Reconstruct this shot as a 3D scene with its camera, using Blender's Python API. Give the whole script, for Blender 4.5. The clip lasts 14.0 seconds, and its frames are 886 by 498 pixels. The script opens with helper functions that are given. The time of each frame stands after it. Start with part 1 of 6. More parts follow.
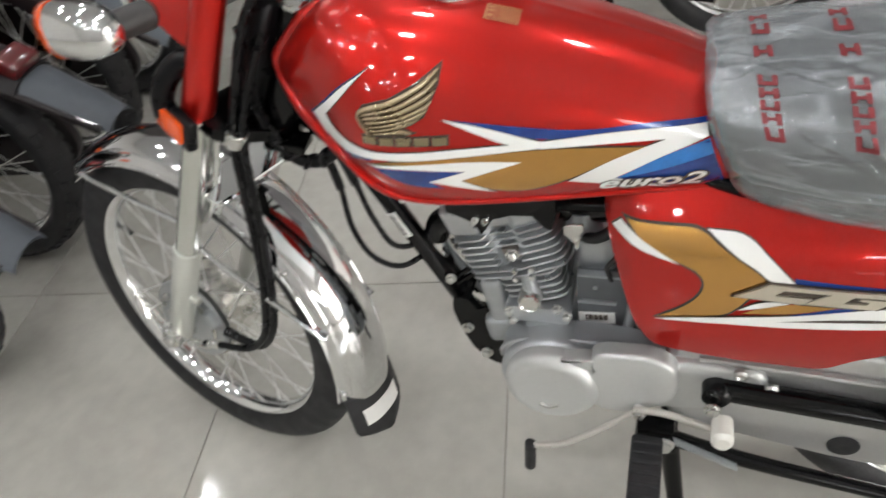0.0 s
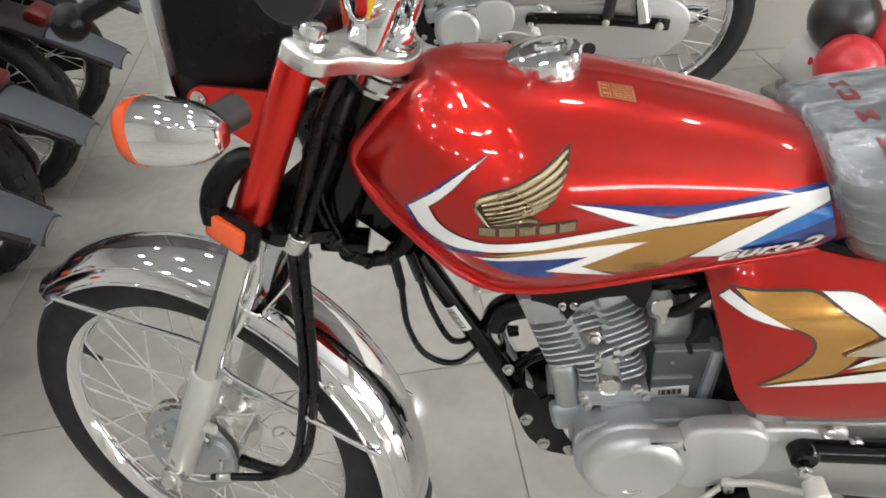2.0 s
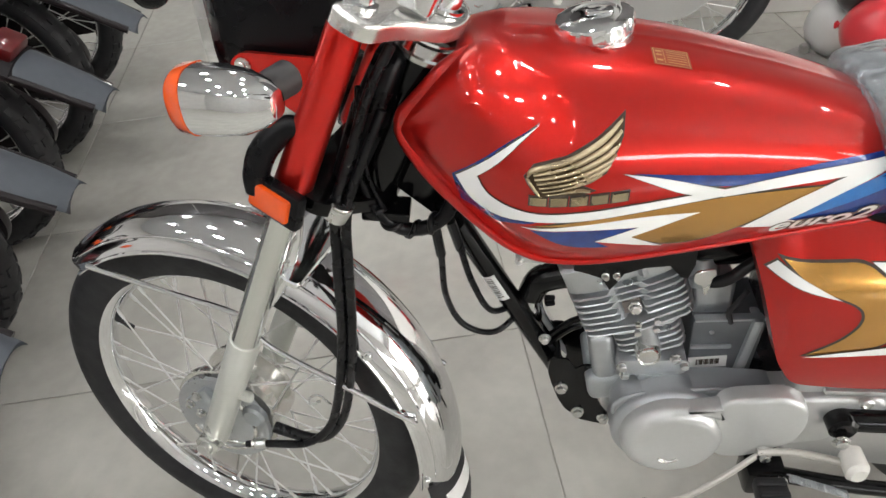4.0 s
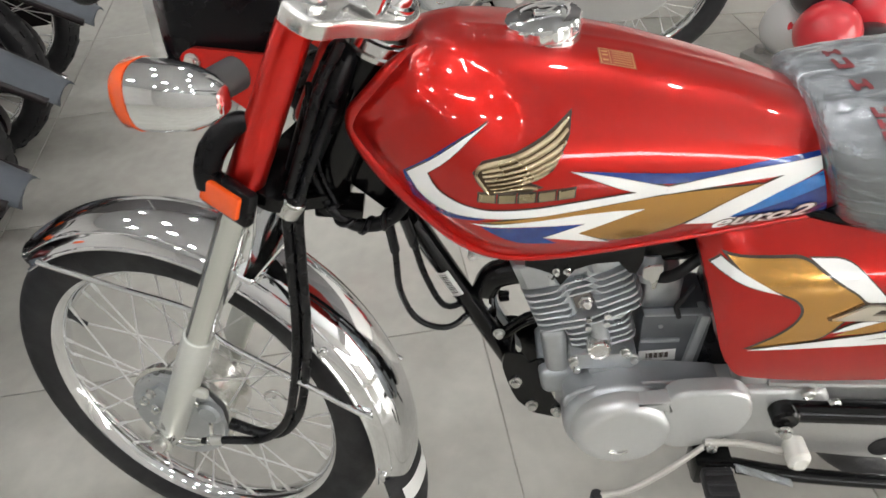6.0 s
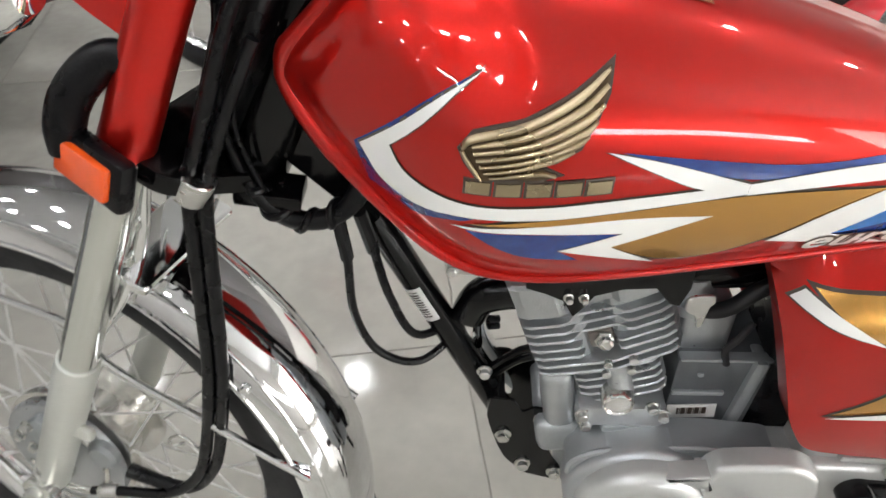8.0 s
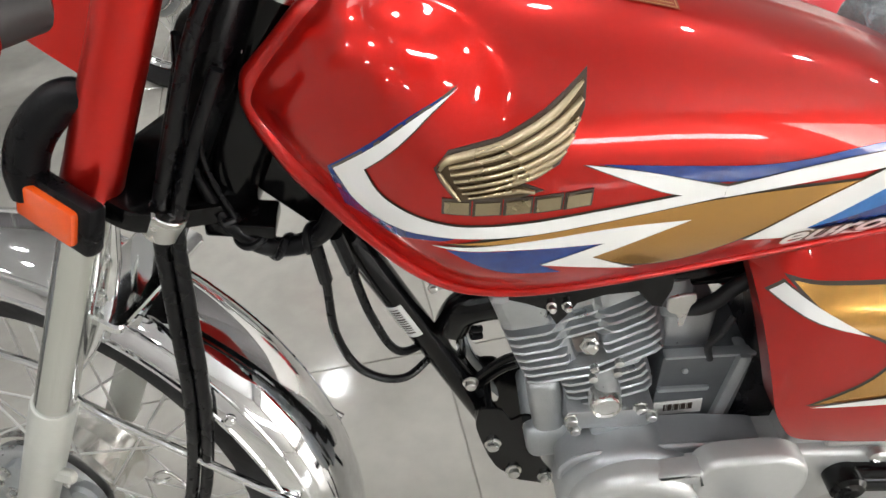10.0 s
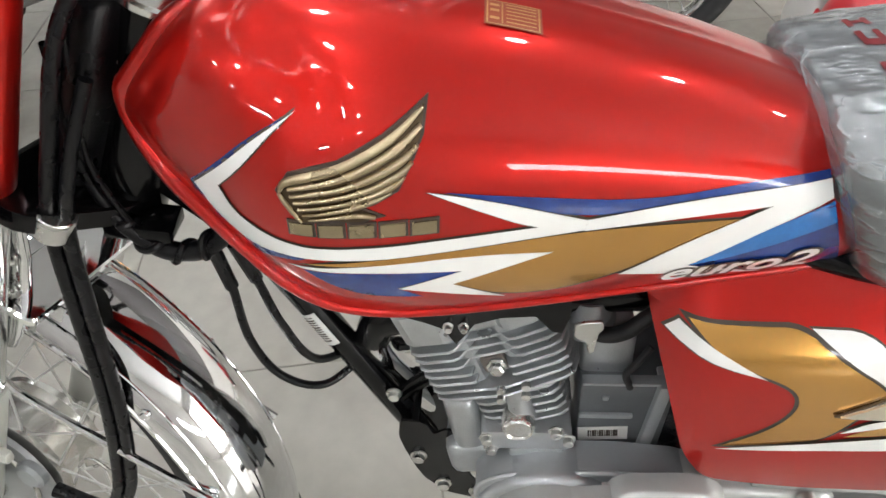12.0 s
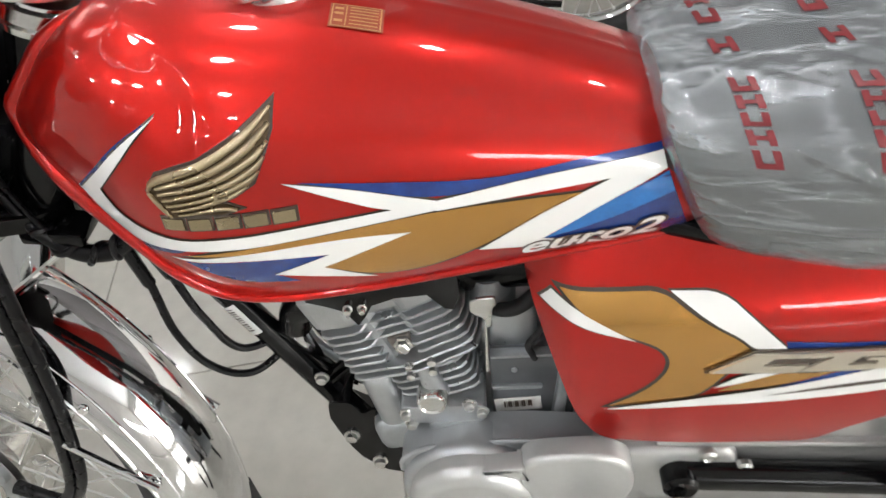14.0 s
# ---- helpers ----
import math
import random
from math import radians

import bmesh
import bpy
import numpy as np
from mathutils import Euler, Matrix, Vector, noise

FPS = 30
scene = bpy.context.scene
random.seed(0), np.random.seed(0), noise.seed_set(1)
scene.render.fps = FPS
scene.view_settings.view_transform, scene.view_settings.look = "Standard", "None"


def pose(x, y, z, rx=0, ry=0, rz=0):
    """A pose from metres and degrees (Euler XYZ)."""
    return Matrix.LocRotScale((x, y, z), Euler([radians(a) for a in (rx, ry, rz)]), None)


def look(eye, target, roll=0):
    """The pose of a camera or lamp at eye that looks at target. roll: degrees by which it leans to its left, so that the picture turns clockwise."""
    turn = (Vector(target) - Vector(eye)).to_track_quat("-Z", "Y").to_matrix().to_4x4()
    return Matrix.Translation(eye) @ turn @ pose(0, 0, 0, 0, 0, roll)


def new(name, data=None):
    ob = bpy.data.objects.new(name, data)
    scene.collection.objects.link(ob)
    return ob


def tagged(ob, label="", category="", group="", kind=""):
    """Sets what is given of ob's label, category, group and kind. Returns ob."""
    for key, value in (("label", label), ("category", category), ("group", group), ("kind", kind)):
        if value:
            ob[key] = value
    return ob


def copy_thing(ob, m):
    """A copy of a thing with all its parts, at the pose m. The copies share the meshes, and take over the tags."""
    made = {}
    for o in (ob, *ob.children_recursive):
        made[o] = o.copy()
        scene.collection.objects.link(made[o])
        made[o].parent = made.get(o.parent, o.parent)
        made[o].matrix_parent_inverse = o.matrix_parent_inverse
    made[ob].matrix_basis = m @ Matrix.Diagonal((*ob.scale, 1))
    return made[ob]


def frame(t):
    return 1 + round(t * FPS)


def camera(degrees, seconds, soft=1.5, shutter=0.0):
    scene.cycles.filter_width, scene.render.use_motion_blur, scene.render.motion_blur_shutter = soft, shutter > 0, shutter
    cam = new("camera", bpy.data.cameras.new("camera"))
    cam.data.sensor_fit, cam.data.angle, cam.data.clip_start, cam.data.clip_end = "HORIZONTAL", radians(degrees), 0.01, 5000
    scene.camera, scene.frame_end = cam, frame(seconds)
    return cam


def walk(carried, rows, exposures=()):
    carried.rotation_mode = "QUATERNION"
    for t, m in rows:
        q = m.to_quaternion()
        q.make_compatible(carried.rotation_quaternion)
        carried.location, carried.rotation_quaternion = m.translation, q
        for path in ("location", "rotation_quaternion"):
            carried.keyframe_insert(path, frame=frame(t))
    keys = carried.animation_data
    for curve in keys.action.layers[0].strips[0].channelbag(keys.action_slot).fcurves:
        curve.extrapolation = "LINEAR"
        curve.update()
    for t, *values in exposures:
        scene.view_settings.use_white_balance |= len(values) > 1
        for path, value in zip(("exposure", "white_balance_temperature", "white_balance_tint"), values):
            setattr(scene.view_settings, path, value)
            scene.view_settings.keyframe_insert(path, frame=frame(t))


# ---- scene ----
cam = camera(61.8, 14.0, shutter=0.6)
PATH = [
    (0, (0.1538, -0.7275, 1.2010), (-0.1278, -0.0392, 0.5324), -10.93),
    (0.3, (0.1372, -0.6945, 1.2067), (-0.0917, 0.0076, 0.5325), -10.45),
    (0.5, (0.0945, -0.6897, 1.1989), (-0.0856, 0.0248, 0.5228), -9.42),
    (1, (-0.0519, -0.6923, 1.2013), (-0.1623, 0.0426, 0.5322), -7.76),
    (1.5, (-0.1156, -0.7026, 1.1937), (-0.1985, 0.0589, 0.5508), -6.50),
    (2, (-0.1267, -0.7048, 1.2049), (-0.2156, 0.0785, 0.5897), -6.42),
    (2.5, (-0.1496, -0.7089, 1.2134), (-0.2385, 0.0781, 0.6028), -5.55),
    (3, (-0.1661, -0.7004, 1.2076), (-0.2603, 0.0516, 0.5553), -6.70),
    (3.5, (-0.1722, -0.6953, 1.2072), (-0.2688, 0.0580, 0.5567), -6.84),
    (5.8, (-0.1560, -0.7123, 1.2099), (-0.2165, 0.0401, 0.5539), -5.12),
    (6, (-0.1528, -0.7034, 1.2111), (-0.2062, 0.0481, 0.5535), -4.73),
    (6.5, (-0.1077, -0.6403, 1.1961), (-0.2317, 0.1013, 0.5368), -6.54),
    (7, (-0.0595, -0.5799, 1.1669), (-0.2717, 0.1277, 0.4929), -8.45),
    (7.5, (-0.0800, -0.5415, 1.1012), (-0.2266, 0.1926, 0.4383), -6.80),
    (8, (-0.1513, -0.5121, 1.0542), (-0.1876, 0.2406, 0.3968), -1.11),
    (8.2, (-0.1640, -0.5106, 1.0556), (-0.1727, 0.2459, 0.4017), -0.99),
    (10.3, (-0.1558, -0.4959, 1.0628), (-0.1519, 0.2529, 0.4000), -2.91),
    (10.5, (-0.1496, -0.4944, 1.0636), (-0.1351, 0.2521, 0.3984), -1.62),
    (11, (-0.1297, -0.4832, 1.0648), (-0.1061, 0.2605, 0.3967), -1.32),
    (11.5, (-0.0688, -0.4715, 1.0704), (-0.1075, 0.2738, 0.4049), -2.64),
    (12, (-0.0225, -0.4778, 1.0679), (-0.1032, 0.2635, 0.4015), -4.15),
    (12.5, (-0.0027, -0.4789, 1.0687), (-0.0986, 0.2649, 0.4072), -5.06),
    (13, (0.0302, -0.4884, 1.0694), (-0.0816, 0.2549, 0.4098), -6.11),
    (13.5, (0.0708, -0.4974, 1.0724), (-0.0419, 0.2472, 0.4145), -6.81),
    (14, (0.0793, -0.5100, 1.0812), (-0.0129, 0.2263, 0.4107), -8.05),
]
walk(cam, [(t, look(eye, target, roll)) for t, eye, target, roll in PATH], [(0, -0.13), (0.5, -0.05), (1.5, -0.03), (3.5, 0.0), (10.5, 0.0), (14.0, 0.06)])

# ---------------------------------------------------------------- light
world = bpy.data.worlds.new("world")
scene.world = world
world.use_nodes = True
world.node_tree.nodes["Background"].inputs[0].default_value = (0.80, 0.84, 0.90, 1)
world.node_tree.nodes["Background"].inputs[1].default_value = 0.05

# ---------------------------------------------------------------- mesh helpers


def part(name, bm, material, parent=None, label="", smooth=35):
    """Links a bmesh as one mesh object, under a thing or under a part."""
    me = bpy.data.meshes.new(name)
    bm.normal_update()
    bm.to_mesh(me)
    bm.free()
    for m in material if isinstance(material, (list, tuple)) else [material]:
        me.materials.append(m)
    if smooth:
        for p in me.polygons:
            p.use_smooth = True
        me.set_sharp_from_angle(angle=radians(smooth))
    ob = new(name, me)
    if parent is not None:
        ob.parent = parent
        ob.matrix_parent_inverse = Matrix.Identity(4)
    if label:
        tagged(ob, label)
    return ob


def thing(name, label, category, group="", kind="", at=None):
    ob = new(name)
    ob.empty_display_size = 0.05
    if at is not None:
        ob.matrix_basis = at
    return tagged(ob, label, category, group, kind)


def ring_faces(bm, a, b):
    n = len(a)
    for i in range(n):
        bm.faces.new((a[i], a[(i + 1) % n], b[(i + 1) % n], b[i]))


def loft(bm, rings, caps=True, closed=False):
    """Skins rings of points that all have the same number of points."""
    vs = [[bm.verts.new(p) for p in r] for r in rings]
    for a, b in zip(vs, vs[1:]):
        ring_faces(bm, a, b)
    if closed:
        ring_faces(bm, vs[-1], vs[0])
    elif caps:
        bm.faces.new(list(reversed(vs[0])))
        bm.faces.new(vs[-1])
    return bm


def sheet(bm, rows):
    vs = [[bm.verts.new(p) for p in r] for r in rows]
    for a, b in zip(vs, vs[1:]):
        for i in range(len(a) - 1):
            bm.faces.new((a[i], a[i + 1], b[i + 1], b[i]))
    return bm


def frame_of(d):
    d = Vector(d).normalized()
    side = d.cross(Vector((0, 0, 1)))
    if side.length < 1e-4:
        side = Vector((1, 0, 0))
    side.normalize()
    return side, side.cross(d).normalized()


def cyl(bm, p0, p1, r, r2=None, seg=20, bevel=0.0):
    """A round bar from p0 to p1, its ends bevelled."""
    p0, p1 = Vector(p0), Vector(p1)
    r2 = r if r2 is None else r2
    u, v = frame_of(p1 - p0)
    d = (p1 - p0).normalized()

    def ring(c, q):
        return [c + q * (math.cos(a) * u + math.sin(a) * v) for a in [2 * math.pi * i / seg for i in range(seg)]]
    rings = [ring(p0, r), ring(p1, r2)]
    if bevel:
        rings = [ring(p0, r - bevel), ring(p0 + d * bevel, r), ring(p1 - d * bevel, r2), ring(p1, r2 - bevel)]
    return loft(bm, rings)


def turned(bm, p0, axis, profile, seg=40, closed=False):
    """Turns a profile of (along, radius) round an axis through p0."""
    p0, d = Vector(p0), Vector(axis).normalized()
    u, v = frame_of(d)
    rings = []
    for along, r in profile:
        r = max(r, 0.0004)
        rings.append([p0 + d * along + r * (math.cos(a) * u + math.sin(a) * v) for a in [2 * math.pi * i / seg for i in range(seg)]])
    return loft(bm, rings, closed=closed)


def curve_through(points, steps=6):
    """A smooth line through points."""
    ps = [Vector(p) for p in points]
    ps = [2 * ps[0] - ps[1]] + ps + [2 * ps[-1] - ps[-2]]
    out = []
    for a, b, c, d in zip(ps, ps[1:], ps[2:], ps[3:]):
        for i in range(steps):
            t = i / steps
            out.append(0.5 * (2 * b + (c - a) * t + (2 * a - 5 * b + 4 * c - d) * t * t + (3 * b - a - 3 * c + d) * t ** 3))
    return out + [ps[-2]]


def tube(bm, points, r, seg=10, steps=6, wobble=0.0):
    """A bent round tube; r is one radius or one for each given point."""
    line = curve_through(points, steps) if steps > 1 else [Vector(p) for p in points]
    n = len(line)
    rs = [r] * n if not isinstance(r, (list, tuple)) else [float(np.interp(i / (n - 1), np.linspace(0, 1, len(r)), r)) for i in range(n)]
    u, _ = frame_of(line[1] - line[0])
    rings = []
    for i, p in enumerate(line):
        d = (line[min(i + 1, n - 1)] - line[max(i - 1, 0)]).normalized()
        u = (u - d * u.dot(d)).normalized()
        v = d.cross(u)
        q = rs[i] * (1 + wobble * noise.noise(p * 60))
        rings.append([p + q * (math.cos(a) * u + math.sin(a) * v) for a in [2 * math.pi * k / seg for k in range(seg)]])
    return loft(bm, rings)


def box(bm, size, at=None, bevel=0.004, seg=2):
    at = Matrix.Identity(4) if at is None else at
    made = bmesh.ops.create_cube(bm, size=1.0, matrix=at @ Matrix.Diagonal((*size, 1)))
    if bevel:
        edges = list({e for v in made["verts"] for e in v.link_edges})
        bmesh.ops.bevel(bm, geom=edges, offset=bevel, segments=seg, profile=0.5, affect="EDGES")
    return bm


def slab(bm, outline, lo, hi, bevel=0.0, seg=2, axis="y"):
    """An outline in (x, z) pushed from y = lo to y = hi (axis z: an outline in (x, y))."""
    put = (lambda a, b, h: (a, h, b)) if axis == "y" else (lambda a, b, h: (a, b, h))
    vs = [bm.verts.new(put(a, b, lo)) for a, b in outline]
    f = bm.faces.new(vs)
    got = bmesh.ops.extrude_face_region(bm, geom=[f])
    new_vs = [g for g in got["geom"] if isinstance(g, bmesh.types.BMVert)]
    shift = (0, hi - lo, 0) if axis == "y" else (0, 0, hi - lo)
    bmesh.ops.translate(bm, vec=shift, verts=new_vs)
    allf = list({f for v in vs + new_vs for f in v.link_faces})
    bmesh.ops.recalc_face_normals(bm, faces=allf)
    if bevel:
        flat = {e for e in {e for v in new_vs for e in v.link_edges} if all(x in new_vs for x in e.verts)}
        bmesh.ops.bevel(bm, geom=list(flat), offset=bevel, segments=seg, profile=0.5, affect="EDGES")
    return bm


def rounded(points, radius, n=5):
    """An outline with its corners rounded."""
    out = []
    m = len(points)
    for i in range(m):
        p, a, b = Vector(points[i]), Vector(points[i - 1]), Vector(points[(i + 1) % m])
        r = min(radius, (a - p).length * 0.45, (b - p).length * 0.45)
        s, e = p + (a - p).normalized() * r, p + (b - p).normalized() * r
        for k in range(n + 1):
            t = k / n
            q = (1 - t) ** 2 * s + 2 * t * (1 - t) * p + t * t * e
            out.append((q.x, q.y))
    return out


def superellipse(w, h, p, n, centre=(0, 0)):
    out = []
    for i in range(n):
        a = 2 * math.pi * i / n
        c, s = math.cos(a), math.sin(a)
        out.append((centre[0] + w * math.copysign(abs(c) ** (2 / p), c), centre[1] + h * math.copysign(abs(s) ** (2 / p), s)))
    return out


# ---------------------------------------------------------------- materials


def material(name, colour, rough=0.5, metal=0.0, grain=0.0, size=40.0, bump=0.0, bump_size=200.0, coat=0.0, spec=0.5, rough_var=0.0, second=None, mix=0.5, stretch=(1, 1, 1), per_object=0.0):
    """A surface with colour grain at two scales, uneven gloss and fine relief."""
    m = bpy.data.materials.new(name)
    m.use_nodes = True
    nt = m.node_tree
    b = nt.nodes["Principled BSDF"]
    b.inputs["Base Color"].default_value = (*colour, 1)
    b.inputs["Roughness"].default_value = rough
    b.inputs["Metallic"].default_value = metal
    b.inputs["Specular IOR Level"].default_value = spec
    b.inputs["Coat Weight"].default_value = coat
    b.inputs["Coat Roughness"].default_value = 0.03
    tc = nt.nodes.new("ShaderNodeTexCoord")
    mp = nt.nodes.new("ShaderNodeMapping")
    mp.inputs["Scale"].default_value = stretch
    nt.links.new(tc.outputs["Object"], mp.inputs[0])

    def tex(scale, detail=4.0):
        n = nt.nodes.new("ShaderNodeTexNoise")
        n.inputs["Scale"].default_value, n.inputs["Detail"].default_value = scale, detail
        nt.links.new(mp.outputs[0], n.inputs["Vector"])
        return n.outputs["Fac"]

    def spread(fac, lo, hi):
        r = nt.nodes.new("ShaderNodeMapRange")
        r.inputs["From Min"].default_value, r.inputs["From Max"].default_value = 0.3, 0.7
        r.inputs["To Min"].default_value, r.inputs["To Max"].default_value = lo, hi
        nt.links.new(fac, r.inputs["Value"])
        return r.outputs[0]
    if grain or second:
        mixn = nt.nodes.new("ShaderNodeMix")
        mixn.data_type = "RGBA"
        dark = second or tuple(c * (1 - grain) for c in colour)
        mixn.inputs["A"].default_value, mixn.inputs["B"].default_value = (*colour, 1), (*dark, 1)
        add = nt.nodes.new("ShaderNodeMath")
        add.operation = "MULTIPLY_ADD"
        nt.links.new(tex(size), add.inputs[0])
        add.inputs[1].default_value = 0.6
        small = nt.nodes.new("ShaderNodeMath")
        small.operation = "MULTIPLY"
        small.inputs[1].default_value = 0.4
        nt.links.new(tex(size * 9, 2.0), small.inputs[0])
        nt.links.new(small.outputs[0], add.inputs[2])
        nt.links.new(spread(add.outputs[0], 0.0, 2 * mix), mixn.inputs["Factor"])
        out = mixn.outputs["Result"]
        if per_object:
            info = nt.nodes.new("ShaderNodeObjectInfo")
            val = nt.nodes.new("ShaderNodeMapRange")
            val.inputs["To Min"].default_value, val.inputs["To Max"].default_value = 1 - per_object, 1 + per_object
            nt.links.new(info.outputs["Random"], val.inputs["Value"])
            hsv = nt.nodes.new("ShaderNodeHueSaturation")
            nt.links.new(val.outputs[0], hsv.inputs["Value"])
            nt.links.new(out, hsv.inputs["Color"])
            out = hsv.outputs[0]
        nt.links.new(out, b.inputs["Base Color"])
    if rough_var:
        nt.links.new(spread(tex(size * 0.7), max(0.0, rough - rough_var), rough + rough_var), b.inputs["Roughness"])
    if bump:
        bp = nt.nodes.new("ShaderNodeBump")
        bp.inputs["Strength"].default_value, bp.inputs["Distance"].default_value = 1.0, bump
        nt.links.new(tex(bump_size, 3.0), bp.inputs["Height"])
        nt.links.new(bp.outputs[0], b.inputs["Normal"])
    return m


def glow(name, colour, strength):
    m = bpy.data.materials.new(name)
    m.use_nodes = True
    b = m.node_tree.nodes["Principled BSDF"]
    b.inputs["Base Color"].default_value = (*colour, 1)
    b.inputs["Emission Color"].default_value = (*colour, 1)
    b.inputs["Emission Strength"].default_value = strength
    return m


RED = material("red_lacquer", (0.49, 0.012, 0.008), 0.31, 0.62, grain=0.06, size=14, coat=0.8, spec=0.1, rough_var=0.01)
RED_COVER = material("red_fork_paint", (0.74, 0.020, 0.013), 0.30, 0.85, grain=0.06, size=20, coat=0.6, spec=0.3)
CHROME = material("chrome", (0.86, 0.87, 0.88), 0.05, 1.0, grain=0.06, size=30, rough_var=0.03, bump=0.00005, bump_size=11)
CHROME_DULL = material("dull_chrome", (0.72, 0.72, 0.71), 0.2, 1.0, grain=0.15, size=60, rough_var=0.08)
ALLOY = material("cast_alloy", (0.49, 0.51, 0.525), 0.34, 0.80, grain=0.12, size=70, bump=0.0004, bump_size=500, rough_var=0.08)
ALLOY_DARK = material("grey_engine_paint", (0.42, 0.445, 0.46), 0.36, 0.6, grain=0.15, size=60, bump=0.0003, bump_size=400, rough_var=0.06)
CHROME_SOFT = material("soft_chrome", (0.78, 0.785, 0.80), 0.06, 1.0, grain=0.08, size=18, rough_var=0.03)
ALLOY_POL = material("polished_alloy", (0.74, 0.73, 0.70), 0.2, 0.9, grain=0.08, size=60, rough_var=0.06)
SILVER = material("silver_paint", (0.56, 0.56, 0.555), 0.30, 0.65, grain=0.08, size=200, coat=0.5)
FORK_GREY = material("satin_fork_alloy", (0.68, 0.69, 0.66), 0.17, 0.92, grain=0.02, size=12, coat=0.3)
BLACK = material("black_enamel", (0.003, 0.003, 0.0034), 0.15, 0.0, grain=0.3, size=60, spec=0.26, rough_var=0.06, bump=0.00008, bump_size=70)
RUBBER = material("tyre_rubber", (0.011, 0.011, 0.013), 0.6, 0.0, grain=0.3, size=50, bump=0.0004, bump_size=300, rough_var=0.1)
PLASTIC = material("black_plastic", (0.004, 0.004, 0.005), 0.30, 0.0, spec=0.2, grain=0.25, size=60, bump=0.0003, bump_size=500, rough_var=0.08)
CABLE = material("cable_rubber", (0.005, 0.005, 0.006), 0.30, 0.0, spec=0.26, grain=0.25, size=90, rough_var=0.1)
ORANGE = material("orange_lens", (0.85, 0.10, 0.01), 0.12, 0.0, grain=0.1, size=120, coat=0.8)
WHITE = material("white_decal", (0.88, 0.88, 0.86), 0.25, 0.0, grain=0.02, size=60, coat=1.0)
BLUE = material("blue_decal", (0.006, 0.012, 0.125), 0.25, 0.1, second=(0.010, 0.075, 0.36), size=13, mix=0.34, coat=0.8)
GOLD = material("gold_decal", (0.70, 0.37, 0.095), 0.25, 1.0, grain=0.10, size=5, coat=0.8, rough_var=0.03)
INK = material("dark_decal_edge", (0.045, 0.028, 0.018), 0.3, 0.0, grain=0.1, size=100, coat=0.8)
GOLD_METAL = material("champagne_metal", (0.42, 0.345, 0.225), 0.27, 1.0, grain=0.08, size=40, rough_var=0.05)
STAMP = material("pale_marking_paint", (0.36, 0.35, 0.33), 0.5, 0.0, grain=0.3, size=300)
PAPER = material("paper_label", (0.75, 0.75, 0.73), 0.5, 0.0, grain=0.06, size=80)
CREAM = material("cream_rubber", (0.72, 0.71, 0.66), 0.45, 0.0, grain=0.08, size=80)
SPOKE = material("zinc_spoke", (0.72, 0.72, 0.70), 0.35, 0.5, grain=0.1, size=200)
BRONZE = material("dark_bronze", (0.10, 0.070, 0.040), 0.35, 0.8, grain=0.2, size=120)
STEEL = material("zinc_steel", (0.66, 0.66, 0.64), 0.28, 1.0, grain=0.08, size=40, rough_var=0.04)

# ---------------------------------------------------------------- showroom
TILE_TURN = 9.5
TILE = material("polished_tile", (0.49, 0.478, 0.43), 0.09, 0.0, second=(0.40, 0.387, 0.35), size=3.0, mix=0.6, rough_var=0.025, spec=0.45, per_object=0.02)
JOINT = material("tile_joint", (0.34, 0.325, 0.29), 0.7, 0.0, grain=0.2, size=60)
PLASTER = material("white_plaster", (0.82, 0.81, 0.77), 0.7, 0.0, grain=0.05, size=5, bump=0.0004, bump_size=90)
DARK_WALL = material("grey_shop_wall", (0.58, 0.57, 0.545), 0.6, 0.0, grain=0.15, size=3, bump=0.0004, bump_size=60)
PANEL = material("dark_wall_panel", (0.10, 0.092, 0.09), 0.45, 0.0, grain=0.15, size=4)
CEIL = material("ceiling_paint", (0.68, 0.69, 0.70), 0.8, 0.0, grain=0.04, size=3)
LAMP = glow("lamp_glass", (0.965, 0.97, 0.985), 152.0)
FAR = 5.5
CEILING = 3.0


def tile_floor():
    floor = part("floor", box(bmesh.new(), (2 * FAR + 0.4, 2 * FAR + 0.4, 0.1), pose(0, 0, -0.0535), 0), JOINT)
    tagged(floor, "polished beige floor tiles with thin grey joints", "floor", kind="structure")
    bm = box(bmesh.new(), (0.5975, 0.5975, 0.02), None, 0.0012, 1)
    tile = part("tile", bm, TILE, floor, smooth=0)
    turn = pose(0, 0, 0, 0, 0, TILE_TURN)
    first = True
    for i in range(-10, 11):
        for j in range(-10, 11):
            # one joint corner lies behind the engine
            p = turn @ Vector((i * 0.6 + 0.222, j * 0.6 + 0.145, 0))
            p = p + Vector((-0.016, 0, 0))
            if not (WEST - 0.1 < p.x < EAST + 0.1 and SOUTH - 0.1 < p.y < NORTH + 0.1):
                continue
            ob = tile if first else new("tile", tile.data)
            first = False
            ob.parent = floor
            ob.matrix_basis = pose(p.x, p.y, -0.010, 0, 0, TILE_TURN)
    return floor


NORTH, SOUTH, WEST, EAST = 3.40, -4.2, -4.2, 5.2
BAY, BAY_WEST = 1.93, 0.30
WINDOW = (1.7, 4.9, 1.12, 1.50)
DAY = glow("daylight", (0.95, 0.97, 1.0), 15.0)
# unseen glow added beyond the east wall, to brighten the bike's near side
EAST_FILL = glow("east_fill_glow", (1.0, 0.97, 0.93), 5.8)
EAST_OPENING = (-3.9, 0.4, 2.5)


